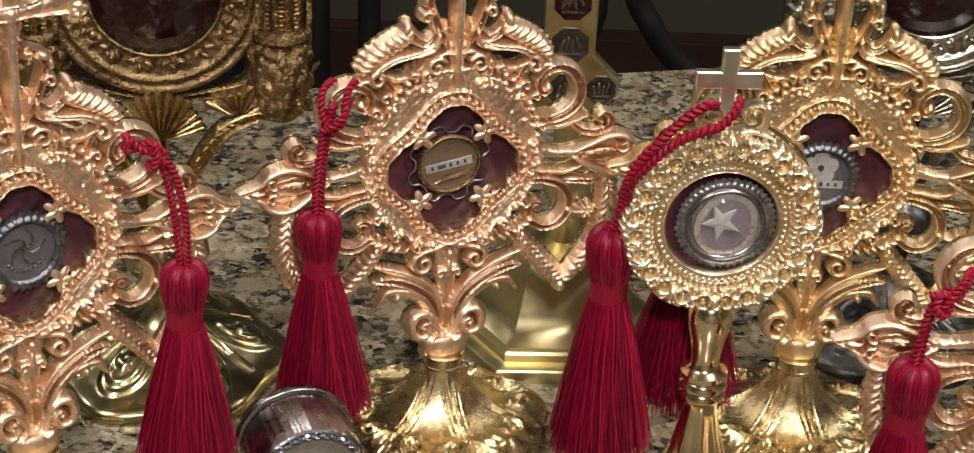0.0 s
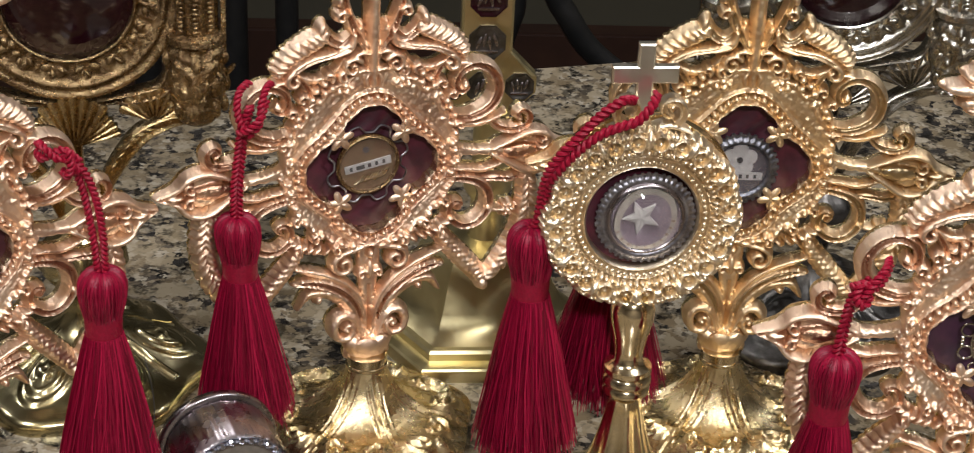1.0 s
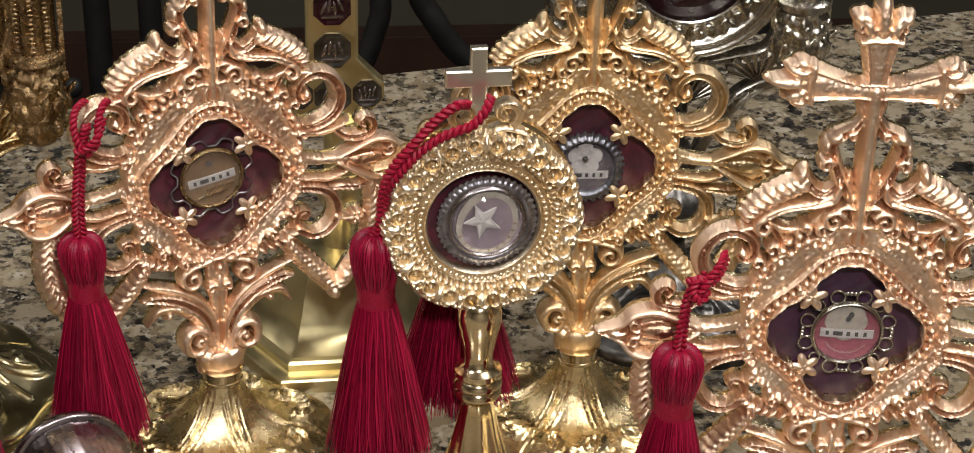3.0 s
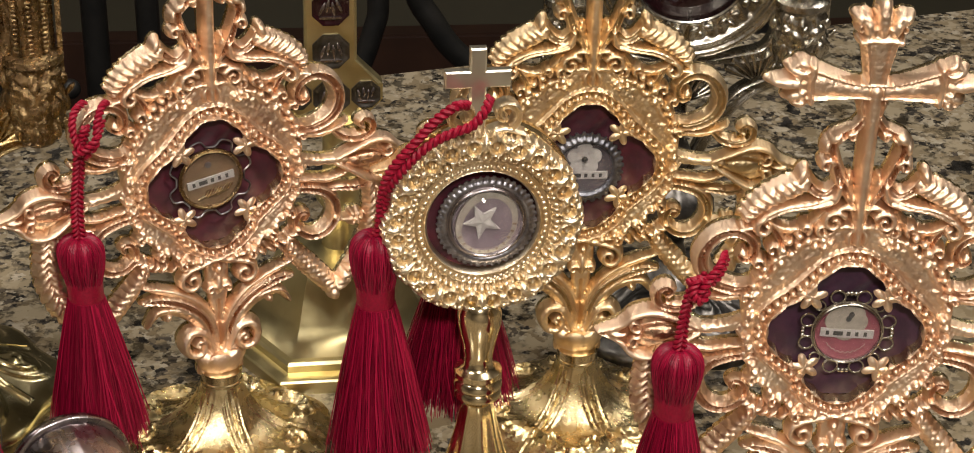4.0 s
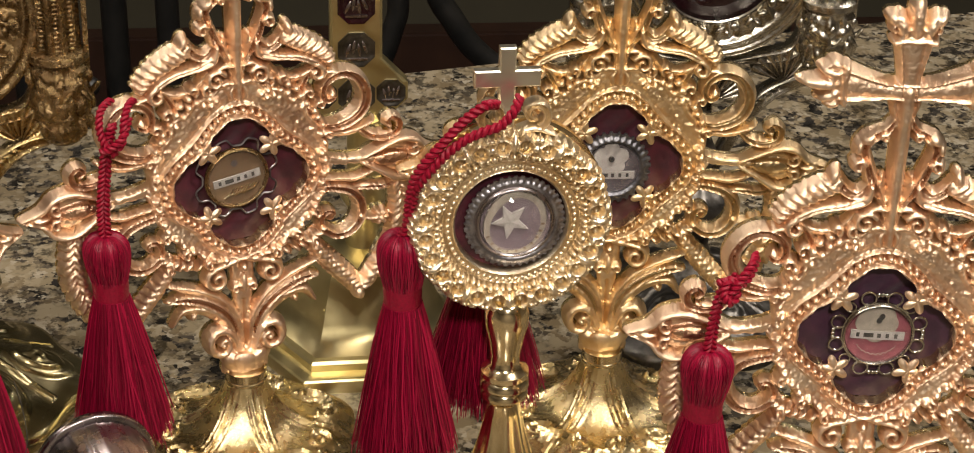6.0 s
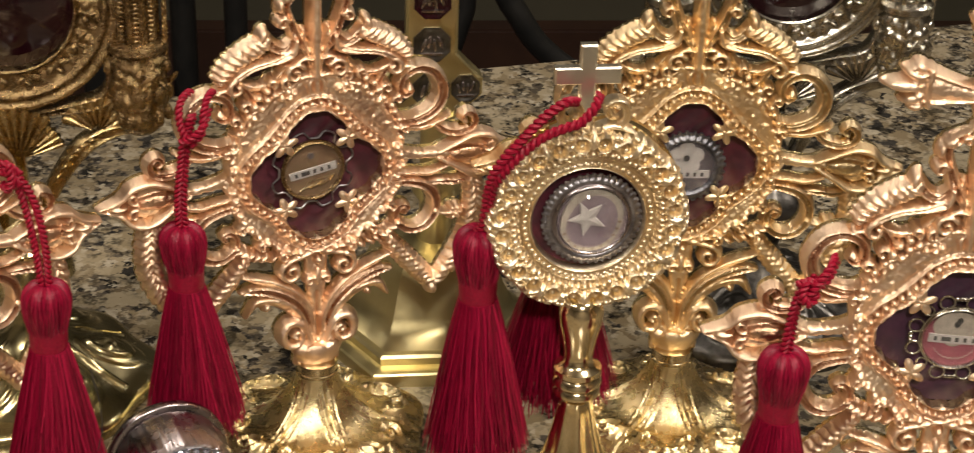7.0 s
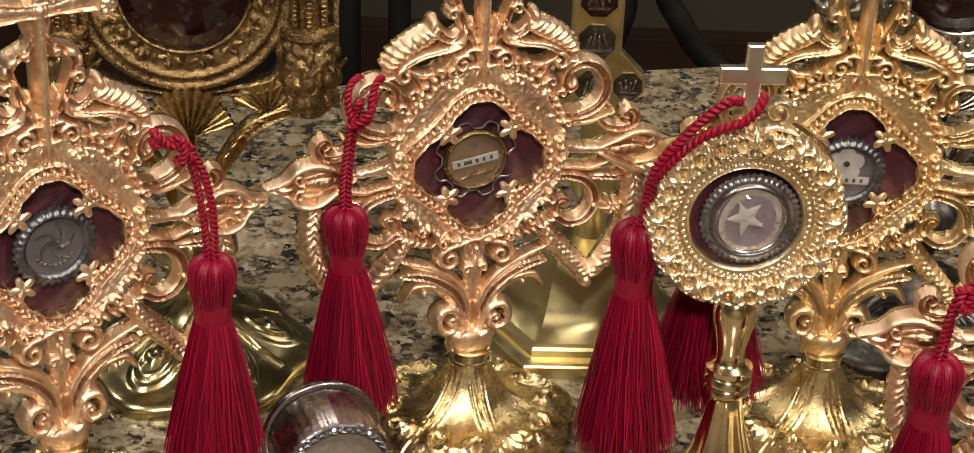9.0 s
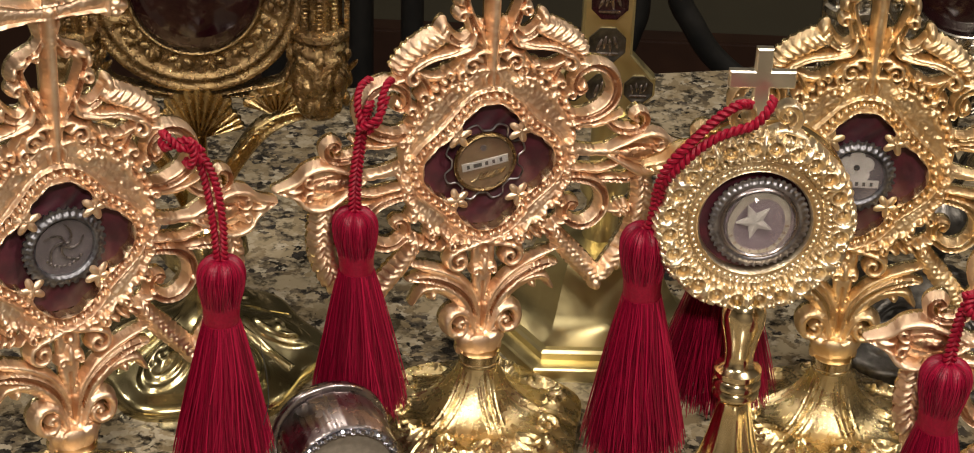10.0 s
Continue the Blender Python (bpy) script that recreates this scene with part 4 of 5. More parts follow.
part("gilt_straw", straw, YELLOW_GOLD, capA, "curled gilt straw")

capB, inB = capsule(B, (-1.0, -2.0), 18.0, PEWTER, RELIC_GREY, "toothed")
part("paper_flower", flower(Solid(), 5, 7.8, -0.1, -0.4, 4.6, math.pi / 10), PAPER_WHITE, capB, "white paper flower")
part("relic_chip", disc(Solid(), 1.5, -0.7, 0.5, 12, None, -0.4, 4.6), INK, capB)

capD, inD = capsule(D, (1.2, -0.2), 15.8, SILVER, RELIC_PINK, "loops", 2)
part("paper_flower", disc(Solid(), 8.4, -0.1, 0.45, 72, lambda a: 1 + 0.08 * abs(math.cos(4 * a)), -1.0, 5.0), PAPER, capD, "cream scalloped paper flower")
part("relic_chip", disc(Solid(), 1.6, -0.6, 0.5, 24, lambda a: 1 + 0.5 * math.cos(2 * (a - 1.1)), 0.2, 7.6), INK, capD)
fringe = Solid()
tube(fringe, [(9 * math.cos(a), -0.5 + 0.2 * math.sin(30 * a), -2 + 8 * math.sin(a) + 0.35 * math.sin(26 * a)) for a in np.linspace(math.radians(205), math.radians(335), 60)], 0.15, 5)
part("stitching", fringe, PAPER, capD)

capH, inH = capsule(H, (0.8, 0.0), 18.5, PEWTER, RELIC_GREY, "plain_toothed")
swirl = Solid()
for i in range(5):
    a = 2 * math.pi * i / 5
    tube(swirl, [(r * math.cos(a + r * 0.16), -0.6, 1.5 + r * math.sin(a + r * 0.16)) for r in np.linspace(1, 9.5, 10)], [0.7, 0.35], 5)
part("wire_swirl", swirl, STEEL, capH, "thin silver wire swirl")
arc = Solid()
for i in range(9):
    a = math.radians(215 + i * 13.5)
    blob(arc, (9.6 * math.cos(a), -0.4, 9.6 * math.sin(a)), (0.8, 0.4, 0.9), math.degrees(a) - 90, 4, 6)
part("bead_arc", arc, STEEL, capH)
for cap, r in ((capA, inA), (capB, inB), (capD, inD), (capH, inH)):
    g = part("glass_cover", disc(Solid(), r * 0.98, -1.6, 0.5, 40, None, 0, 0, 0.9), GLASS, cap, "clear glass cover")
    g.visible_shadow = False

# ---- the round reliquary on a baluster stem ----
def round_reliquary(m):
    root = thing("round_reliquary", m, "polished gold round reliquary on a baluster stem with plain cross", "reliquary")
    zc = 168.0

    def up(solid):
        solid.v = [(x, y, z + zc) for x, y, z in solid.v]
        return solid

    def leafwork(r, a):
        """One of twelve repeats: a middle leaf, two scrolls and berries, as a height over the ground."""
        p = ((a + math.pi / 12) % (math.pi / 6) - math.pi / 12) * 37.0
        q, m = r - 25.0, abs(((a + math.pi / 12) % (math.pi / 6) - math.pi / 12) * 37.0)
        dome = lambda x, z, rx, rz, h: h * math.sqrt(max(0.0, 1 - ((m - x) / rx) ** 2 - ((q - z) / rz) ** 2))
        h = max(0.0, 1.2 * math.exp(-((q - 1.0) / 0.8) ** 2), 0.9 * math.exp(-((q - 5.6) / 0.6) ** 2))
        d = math.hypot(m - 4.9, (q - 13.2) * 0.92)
        turn_ = math.atan2(q - 13.2, m - 4.9)
        h = max(h, 3.0 * math.exp(-((d - 3.4 - 0.35 * math.sin(turn_)) / 1.15) ** 2), dome(4.9, 13.0, 1.7, 1.7, 2.6))
        h = max(h, dome(0, 14.6, 2.2, 5.2, 3.6), dome(0, 8.2, 1.7, 2.2, 2.8), dome(3.2, 8.4, 1.5, 1.8, 2.4), dome(6.4, 8.2, 1.7, 1.9, 2.5))
        h = max(h, dome(9.7, 8.6, 2.1, 2.3, 3.0), dome(9.7, 13.4, 2.3, 2.6, 3.4), dome(8.8, 17.6, 2.0, 2.0, 3.0), dome(5.0, 18.6, 2.3, 1.9, 2.8), dome(1.9, 19.2, 1.8, 1.9, 2.6))
        return 1.2 + 1.75 * h + 0.2 * noise.noise((r * 0.9, a * 30, 2.0))

    for i in range(12):
        leaf, cols, rows = Solid(), 44, 44
        verts, faces = [], []
        for j in range(cols + 1):
            a = math.pi / 6 * (i - 0.5 + j / cols)
            m = abs(((a + math.pi / 12) % (math.pi / 6) - math.pi / 12) * 37.0)
            r1 = 45.2 + 1.0 * math.cos(2 * math.pi * m / 3.4) - 0.10 * m
            col = [(25.0, 6.0)] + [(25.0 + (r1 - 25.0) * k / (rows - 1), -leafwork(25.0 + (r1 - 25.0) * k / (rows - 1), a)) for k in range(rows)] + [(r1 + 0.2, 0.5), (r1 - 1, 6.0)]
            verts += [(r * math.cos(a), y, r * math.sin(a)) for r, y in col]
        n = rows + 3
        for j in range(cols):
            for k in range(n):
                faces.append((j * n + k, j * n + (k + 1) % n, (j + 1) * n + (k + 1) % n, (j + 1) * n + k))
        part("acanthus_leaf", up(leaf.add(verts, faces)), CHAMPAGNE, root)
    beads = Solid()
    for i in range(60):
        a = 2 * math.pi * i / 60
        blob(beads, (28.4 * math.cos(a), -3.0, 28.4 * math.sin(a)), (1.15, 1.2, 1.15), 0, 4, 7)
    tagged(part("beading", up(beads), CHAMPAGNE, root), kind="stuff")
    rim = Solid()
    polar_relief(rim, lambda a: 38.0, lambda a: 44.0, lambda k, a: -9.0 + 0.8 * math.sin(math.pi * k), 13, 96, 5)
    rim.v = [(x, y, z + 3.0) for x, y, z in rim.v]
    part("back_rim", up(rim), YELLOW_GOLD, root)
    drum = Solid()
    polar_relief(drum, lambda a: 24.8, lambda a: 34.0, lambda k, a: -5.0, 12, 96, 4)
    part("drum", up(drum), YELLOW_GOLD, root)
    part("velvet_backing", up(disc(Solid(), 25.6, 3.5, 0.6, 64)), VELVET, root)
    cap = Solid()
    hoop(cap, 17.4, 22.0, 0.0, 1.7, 264, 44, 0.8)
    c = part("relic_capsule", cap, WORN_PEWTER, root, "worn pewter capsule with toothed rim", matrix=pose(2.0 * MM, 0.2 * MM, (zc - 0.6) * MM, 0, -14, 0))
    part("inner_rim", hoop(Solid(), 15.4, 18.4, -0.4, 2.6, 96), STEEL, c, "bright silver inner rim")
    part("silk_field", disc(Solid(), 17.6, 0.8, 0.6), RELIC_MAUVE, c)
    oval = Solid()
    polar_relief(oval, lambda a: 10.8 + 1.2 * math.cos(2 * (a - 0.9)) - 0.9 * math.sin(a), lambda a: 13.8 + 1.3 * math.cos(2 * (a - 0.9)), lambda k, a: 0.7, 0, 72, 4)
    ov = part("paper_ring", oval, PAPER, c, "cream oval paper ring with worn printed bars")
    ink = Solid()
    for i in range(10):
        a = math.radians(196 + i * 16)
        k = 12.4 + 1.3 * math.cos(2 * (a - 0.9))
        blob(ink, (k * math.cos(a), -0.72, k * math.sin(a)), (0.55, 0.12, 1.1), math.degrees(a) - 90, 4, 6)
    part("printing", ink, RELIC_BROWN, ov)
    star = Solid()
    verts = [(-1.6, -1.3, 1.2)]
    for i in range(10):
        a = math.pi / 2 + math.pi * i / 5 + 0.22
        r = 7.6 if i % 2 == 0 else 3.1
        verts.append((-1.6 + r * math.cos(a), -0.8, 1.2 + r * math.sin(a)))
    for i in range(10):
        x, y, z = verts[1 + i]
        verts.append((x, 0.0, z))
    star.add(verts, [(0, 1 + i, 1 + (i + 1) % 10) for i in range(10)] + [(1 + i, 11 + i, 11 + (i + 1) % 10, 1 + (i + 1) % 10) for i in range(10)])
    part("star", star, PAPER_WHITE, c, "pale five-pointed star", smooth=False)
    g = part("glass_cover", disc(Solid(), 15.6, -1.8, 0.6, 96, None, 0, 0, 6.6), GLASS, c, "domed clear glass cover")
    g.visible_shadow = False
    cross = Solid()
    half, arm_z, reach = 3.6, zc + 68.0, 14.5
    out = [(-half, zc + 44), (half, zc + 44), (half, arm_z - 4), (reach, arm_z - 4), (reach, arm_z + 4), (half, arm_z + 4), (half, zc + 82.5), (-half, zc + 82.5), (-half, arm_z + 4), (-reach, arm_z + 4), (-reach, arm_z - 4), (-half, arm_z - 4)]
    inn = [(x - math.copysign(0.7, x), z + (0.7 if z < arm_z else -0.7)) for x, z in out]
    cross.add([(x - 3, 5.0, z) for x, z in out] + [(x - 3, 1.6, z) for x, z in out] + [(x - 3, 0.9, z) for x, z in inn],
              [tuple(range(12)), tuple(range(24, 36))] + [(k * 12 + i, k * 12 + (i + 1) % 12, k * 12 + 12 + (i + 1) % 12, k * 12 + 12 + i) for k in (0, 1) for i in range(12)])
    part("cross", cross, PALE_GOLD, root, "plain flat polished cross", smooth=False)
    curl = Solid()
    for s in (1, -1):
        stroke(curl, spiral(9.0, zc + 52, 6.6, 1.6, -70, 300, 24), [1.8, 1.0], 2.0, 5, FLUTE, 0, s)
        stroke(curl, smooth_path([(2, zc + 43), (9, zc + 45), (18, zc + 42)], 10), [1.4, 1.4, 0.8], 1.8, 5, ROUND, 0, s)
    part("crest_scroll", curl, CHAMPAGNE, root)
    stem = Solid()
    prof = [(6.0, 128), (8.4, 126), (10.2, 121), (10.0, 115), (8.2, 107), (6.8, 99), (6.6, 94), (8.6, 92), (11.0, 90.5), (11.2, 88), (9.4, 86.6),
            (11.2, 85), (11.4, 82.4), (9.4, 81), (11.0, 79.5), (11.0, 77), (8.6, 75.4), (7.4, 73), (8.4, 66), (10.4, 56), (13.6, 44), (18, 33), (25, 26), (33, 22), (38, 17), (40, 9), (43, 6), (44, 4), (44, 0), (8, 0)]
    turned(stem, prof, 56, lambda a, r, z: (r * (1 + (0.05 * math.cos(8 * a) if z < 70 else 0.0)), z))
    part("baluster_stem", stem, YELLOW_GOLD, root, "mirror-polished gold baluster stem")
    return root


ROUND_ONE = round_reliquary(pose(0.1290, -0.054, 0.0, 0, 0.0, 3.0))


# ---- tall turreted reliquaries ----
def turret_reliquary(name, m, mat, leaf_mat, foot_mat, label):
    root = thing(name, m, label, "reliquary")
    zc = 213.0

    def up(solid):
        solid.v = [(x, y, z + zc) for x, y, z in solid.v]
        return solid

    ring = Solid()
    polar_relief(ring, lambda a: 32.0, lambda a: 54.0,
                 lambda k, a: 2.0 + 2.4 * math.exp(-((k - 0.03) / 0.06) ** 2) + 2.2 * math.exp(-((k - 0.66) / 0.08) ** 2) + 1.4 * math.exp(-((k - 0.92) / 0.08) ** 2)
                 + (0.9 * math.sin(30 * a + 6 * k) * math.sin(11 * a) if 0.1 < k < 0.55 else 0), 8, 240, 26)
    part("oval_frame", up(ring), mat, root)
    orn = Solid()
    for i in range(30):
        a = 2 * math.pi * i / 30
        blob(orn, (38.0 * math.cos(a), -2.6, 38.0 * math.sin(a)), (1.7 + 0.6 * (i % 3 == 0), 1.8, 3.0), math.degrees(a) + 30 * (1 if i % 2 else -1), 5, 7)
        if i % 2:
            blob(orn, (41.0 * math.cos(a + 0.1), -2.4, 41.0 * math.sin(a + 0.1)), (1.4, 1.6, 2.4), math.degrees(a) - 60, 5, 7)
    part("frame_relief", up(orn), mat, root)
    part("window_glass", up(disc(Solid(), 33.0, 4.0, 1.0, 64, None, 0, 0, 5.0)), DARK_GLASS, root, "dark red domed window glass")
    wall = Solid()
    for s in (1, -1):
        for x0, x1 in ((44.5, 47.0), (47.2, 49.6), (73.5, 76.0)):
            box(wall, (min(s * x0, s * x1), -2, -36), (max(s * x0, s * x1), 7, 78), 0.5)
    for dx in (-1, 1):
        stroke(wall, smooth_path([(dx * 48, -24), (dx * 50, -38), (dx * 44, -50), (dx * 30, -54), (dx * 12, -56)], 18), [1.0, 3.4, 3.4, 3.0, 1.0], 2.6, 6, FLUTE)
    part("side_mouldings", up(wall), mat, root)
    for s in (1, -1):
        col = Solid()
        turned(col, [(10.5, -20), (10.5, 76), (13, 80)], 48, lambda a, r, z: (r + (1.0 * math.cos(10 * a)), z), (61 * s, 0, zc))
        part("fluted_column", col, mat, root)
        for k in range(3):
            strip = Solid()
            a = math.radians(-90 + (k - 1) * 40)
            for i in range(38):
                blob(strip, (61 * s + 11.0 * math.cos(a), 11.0 * math.sin(a), zc - 16 + i * 2.4), (1.5, 0.9, 0.8), 0, 4, 6)
            part("beaded_strip", strip, mat, root)
        capital = Solid()
        turned(capital, [(11, -18), (14.5, -20), (15.0, -23), (12.6, -25.5), (13.6, -28)] + [(r, z) for r, z in smooth_path([(14.0, -30), (14.4, -38), (14.0, -48), (13.2, -57), (11.0, -64), (7.0, -68.5), (1.0, -70)], 40)], 96,
               lambda a, r, z: (r + (2.6 * noise.noise((2.2 * math.cos(a) * s, 2.2 * math.sin(a), z * 0.13)) + 1.5 * noise.noise((5 * math.cos(a), 5 * math.sin(a), z * 0.34)) if -66 < z < -27 else 0), z), (61 * s, 0, zc))
        part("pendant", capital, mat, root, "moulded pendant below the column")
        rel = Solid()
        for k in range(5):
            a = math.radians(-90 + (k - 2) * 42)
            x, y = 61 * s + 13.6 * math.cos(a), 13.6 * math.sin(a)
            blob(rel, (x, y, zc - 34), (2.6, 1.9, 3.8), 12 * (1 if k % 2 else -1), 6, 8)
            blob(rel, (x, y, zc - 46), (3.2, 1.8, 6.0), -14 * (1 if k % 2 else -1), 6, 8)
            blob(rel, (x * 0.98 + 61 * s * 0.02, y * 0.92, zc - 58), (2.6, 1.7, 5.0), 8, 6, 8)
            blob(rel, (x + 3, y * 0.98, zc - 40), (1.5, 2.0, 4.4), 40 * (1 if k % 2 else -1), 6, 7)
        tagged(part("pendant_relief", rel, mat, root), kind="stuff")
        shell = Solid()
        fan(shell, 40 * s, zc - 67, 3.0, 19.0, 15, 165, 8, -1.0, 3.0)
        part("shell_fan", shell, leaf_mat, root)
        br = Solid()
        stroke(br, smooth_path([(58, zc - 66), (46, zc - 68), (32, zc - 76), (20, zc - 92), (12, zc - 108), (7, zc - 122)], 26), [2.0, 3.4, 4.0, 3.6, 3.0, 2.0], 3.0, 5, FLUTE, 0, s)
        gadroon(br, smooth_path([(38, zc - 70), (26, zc - 79), (16, zc - 94)], 12), 6, [3.6, 4.6, 3.4], -30, 2.6, -1.0, s)
        part("bracket", br, leaf_mat, root)
    palm = Solid()
    fan(palm, 0, zc - 82, 4.0, 30.0, 52, 128, 7, -2.0, 3.4)
    fan(palm, 0, zc - 80, 4.0, 24.0, 130, 168, 4, -1.0, 3.0)
    fan(palm, 0, zc - 80, 4.0, 24.0, 12, 50, 4, -1.0, 3.0)
    stroke(palm, smooth_path([(0, zc - 70), (0, zc - 66), (0, zc - 84), (0, zc - 104)], 14), [4.5, 4.0, 3.2, 4.0], 3.0, 5, RIDGE)
    part("palm_fan", palm, leaf_mat, root)
    stem = Solid()
    turned(stem, [(3.5, 128), (4.5, 112), (8.0, 104), (9.0, 98), (6.0, 93), (6.0, 90), (16, 82), (22, 74), (23, 66), (17, 58), (9, 52), (8, 46), (10, 40)], 40,
           lambda a, r, z: (r * (1 + (0.05 * math.cos(8 * a) if r > 12 else 0)), z))
    part("knop_stem", stem, foot_mat, root)

    def petals(a, r, z):
        k = min(1.0, max(0.0, (r - 12) / 22))
        da = (a + math.pi / 6) % (math.pi / 3) - math.pi / 6
        d = math.hypot((r - 37) / 15.0, da * r / (5.5 + 0.16 * r))
        side = (math.pi / 6 - abs(da)) * r
        lobe = 4.2 * max(0.0, 1 - d * d) + 1.3 * math.exp(-((d - 1.0) / 0.10) ** 2) + 1.1 * math.exp(-((d - 0.68) / 0.09) ** 2)
        chased = 1.3 * noise.noise((r * 0.28, da * r * 0.28, 4.4)) * max(0.0, 1 - (d / 0.62) ** 4) if d < 0.62 else 0.0
        rib = 1.7 * math.exp(-((side - 1.4) / 0.8) ** 2) - 0.7 * math.exp(-(side / 0.5) ** 2)
        return r * (1 + 0.06 * k * math.cos(6 * a)), z + k * (lobe + chased + rib) * (1 if r < 56 else 0)

    foot = Solid()
    prof = [(r, z) for r, z in smooth_path([(8, 42), (11, 36), (16, 30), (24, 25), (34, 20), (44, 15), (52, 11), (57, 9)], 64)] + [(60, 8), (63, 6.5), (64, 4), (64, 0), (10, 0)]
    turned(foot, prof, 288, petals)
    part("lobed_foot", foot, foot_mat, root, "polished lobed foot")
    return root


turret_reliquary("turret_reliquary", pose(-0.138, 0.078, 0, 0, 0, 6), OLD_GOLD, AGED_GOLD, DARK_BRASS, "antique gold turreted reliquary with dark round window, polished lobed foot")
turret_reliquary("turret_reliquary", pose(0.258, 0.140, 0, 0, 0, -4), SILVER, SILVER, BLACK_SILVER, "silver turreted reliquary with dark round window and columns")


# ---- brass standing cross with medals ----
def standing_cross(m):
    root = thing("standing_cross", m, "brass standing cross with octagonal silver medals on six-sided base", "cross")
    shaft = Solid()
    outline = [(-11, 128), (-13, 128.5), (-27, 143), (-27, 152), (-13.5, 166), (-13.5, 262), (13.5, 262), (13.5, 166), (27, 152), (27, 143), (13, 128.5), (11, 128)]
    outline = outline[::-1]
    n = len(outline)
    shrink = [(x * 0.90, 195 + (z - 195) * 0.985) for x, z in outline]
    verts = [(x, 5, z) for x, z in outline] + [(x, -3.2, z) for x, z in outline] + [(x, -4.6, z) for x, z in shrink]
    faces = [tuple(range(n)), tuple(range(2 * n, 3 * n))]
    for k in (0, 1):
        faces += [(k * n + i, k * n + (i + 1) % n, (k + 1) * n + (i + 1) % n, (k + 1) * n + i) for i in range(n)]
    shaft.add([(x - 8, y + 6, z) for x, y, z in verts], faces)
    part("shaft", shaft, BRASS, root, smooth=False)

    def medal(x, z, r, mat, twist):
        s = Solid()
        polar_relief(s, lambda a: 0.3, lambda a: r / math.cos((a + math.pi / 8) % (math.pi / 4) - math.pi / 8),
                     lambda k, a: 0.9 if k > 0.82 else 0.35, 1, 64, 10)
        md = part("medal", s, mat, root, "octagonal dark silver medal in low relief", matrix=pose((x - 8) * MM, 1.3 * MM, z * MM))
        fig = Solid()
        for i in range(4):
            blob(fig, (-r * 0.45 + i * r * 0.3, -0.5, (0.12 if i % 2 else -0.05) * r), (r * 0.10, 0.8, r * 0.42), twist * (i - 1.5) * 9, 5, 7)
        box(fig, (-r * 0.6, -1.0, -r * 0.62), (r * 0.6, -0.2, -r * 0.5))
        part("relief", fig, STEEL, md)

    for i, z in enumerate((146, 172, 196, 220, 244)):
        medal(0, z, 9.6, BLACK_SILVER if i != 2 else DARK_GLASS, 1 + 0.4 * i)
    medal(18.0, 147, 7.6, BLACK_SILVER, -1.2)
    medal(-18.0, 147, 7.6, BLACK_SILVER, 1.3)
    stem = Solid()
    turned(stem, [(9, 132), (9, 100), (13, 92), (13, 86), (9, 80), (9, 60), (14, 52)], 36, None, (-4, 4, 0))
    part("stem", stem, BRASS, root)

    def hexa(solid, rings):
        vs, fs = [], []
        for r, z in rings:
            vs += [(r * math.cos(math.pi * k / 3) - 8, r * math.sin(math.pi * k / 3), z) for k in range(6)]
        for i in range(len(rings) - 1):
            fs += [(i * 6 + k, i * 6 + (k + 1) % 6, (i + 1) * 6 + (k + 1) % 6, (i + 1) * 6 + k) for k in range(6)]
        fs += [tuple(range(6)), tuple(range(len(rings) * 6 - 6, len(rings) * 6))]
        return solid.add(vs, fs)

    part("base_plate", hexa(Solid(), [(66, 0), (66, 7), (65, 8), (57, 9)]), BRASS, root, "broad brass base plate", smooth=False)
    part("base_step", hexa(Solid(), [(57, 9), (57, 13), (55.5, 14.5), (52, 15)]), BRASS, root, smooth=False)
    part("base_cone", hexa(Solid(), [(52, 15), (47, 20), (42, 30), (36, 46), (31, 56), (14, 58)]), BRASS, root, "bright tapering six-sided base")
    return root


standing_cross(pose(0.0775, 0.126, 0, 0, 0, 2))


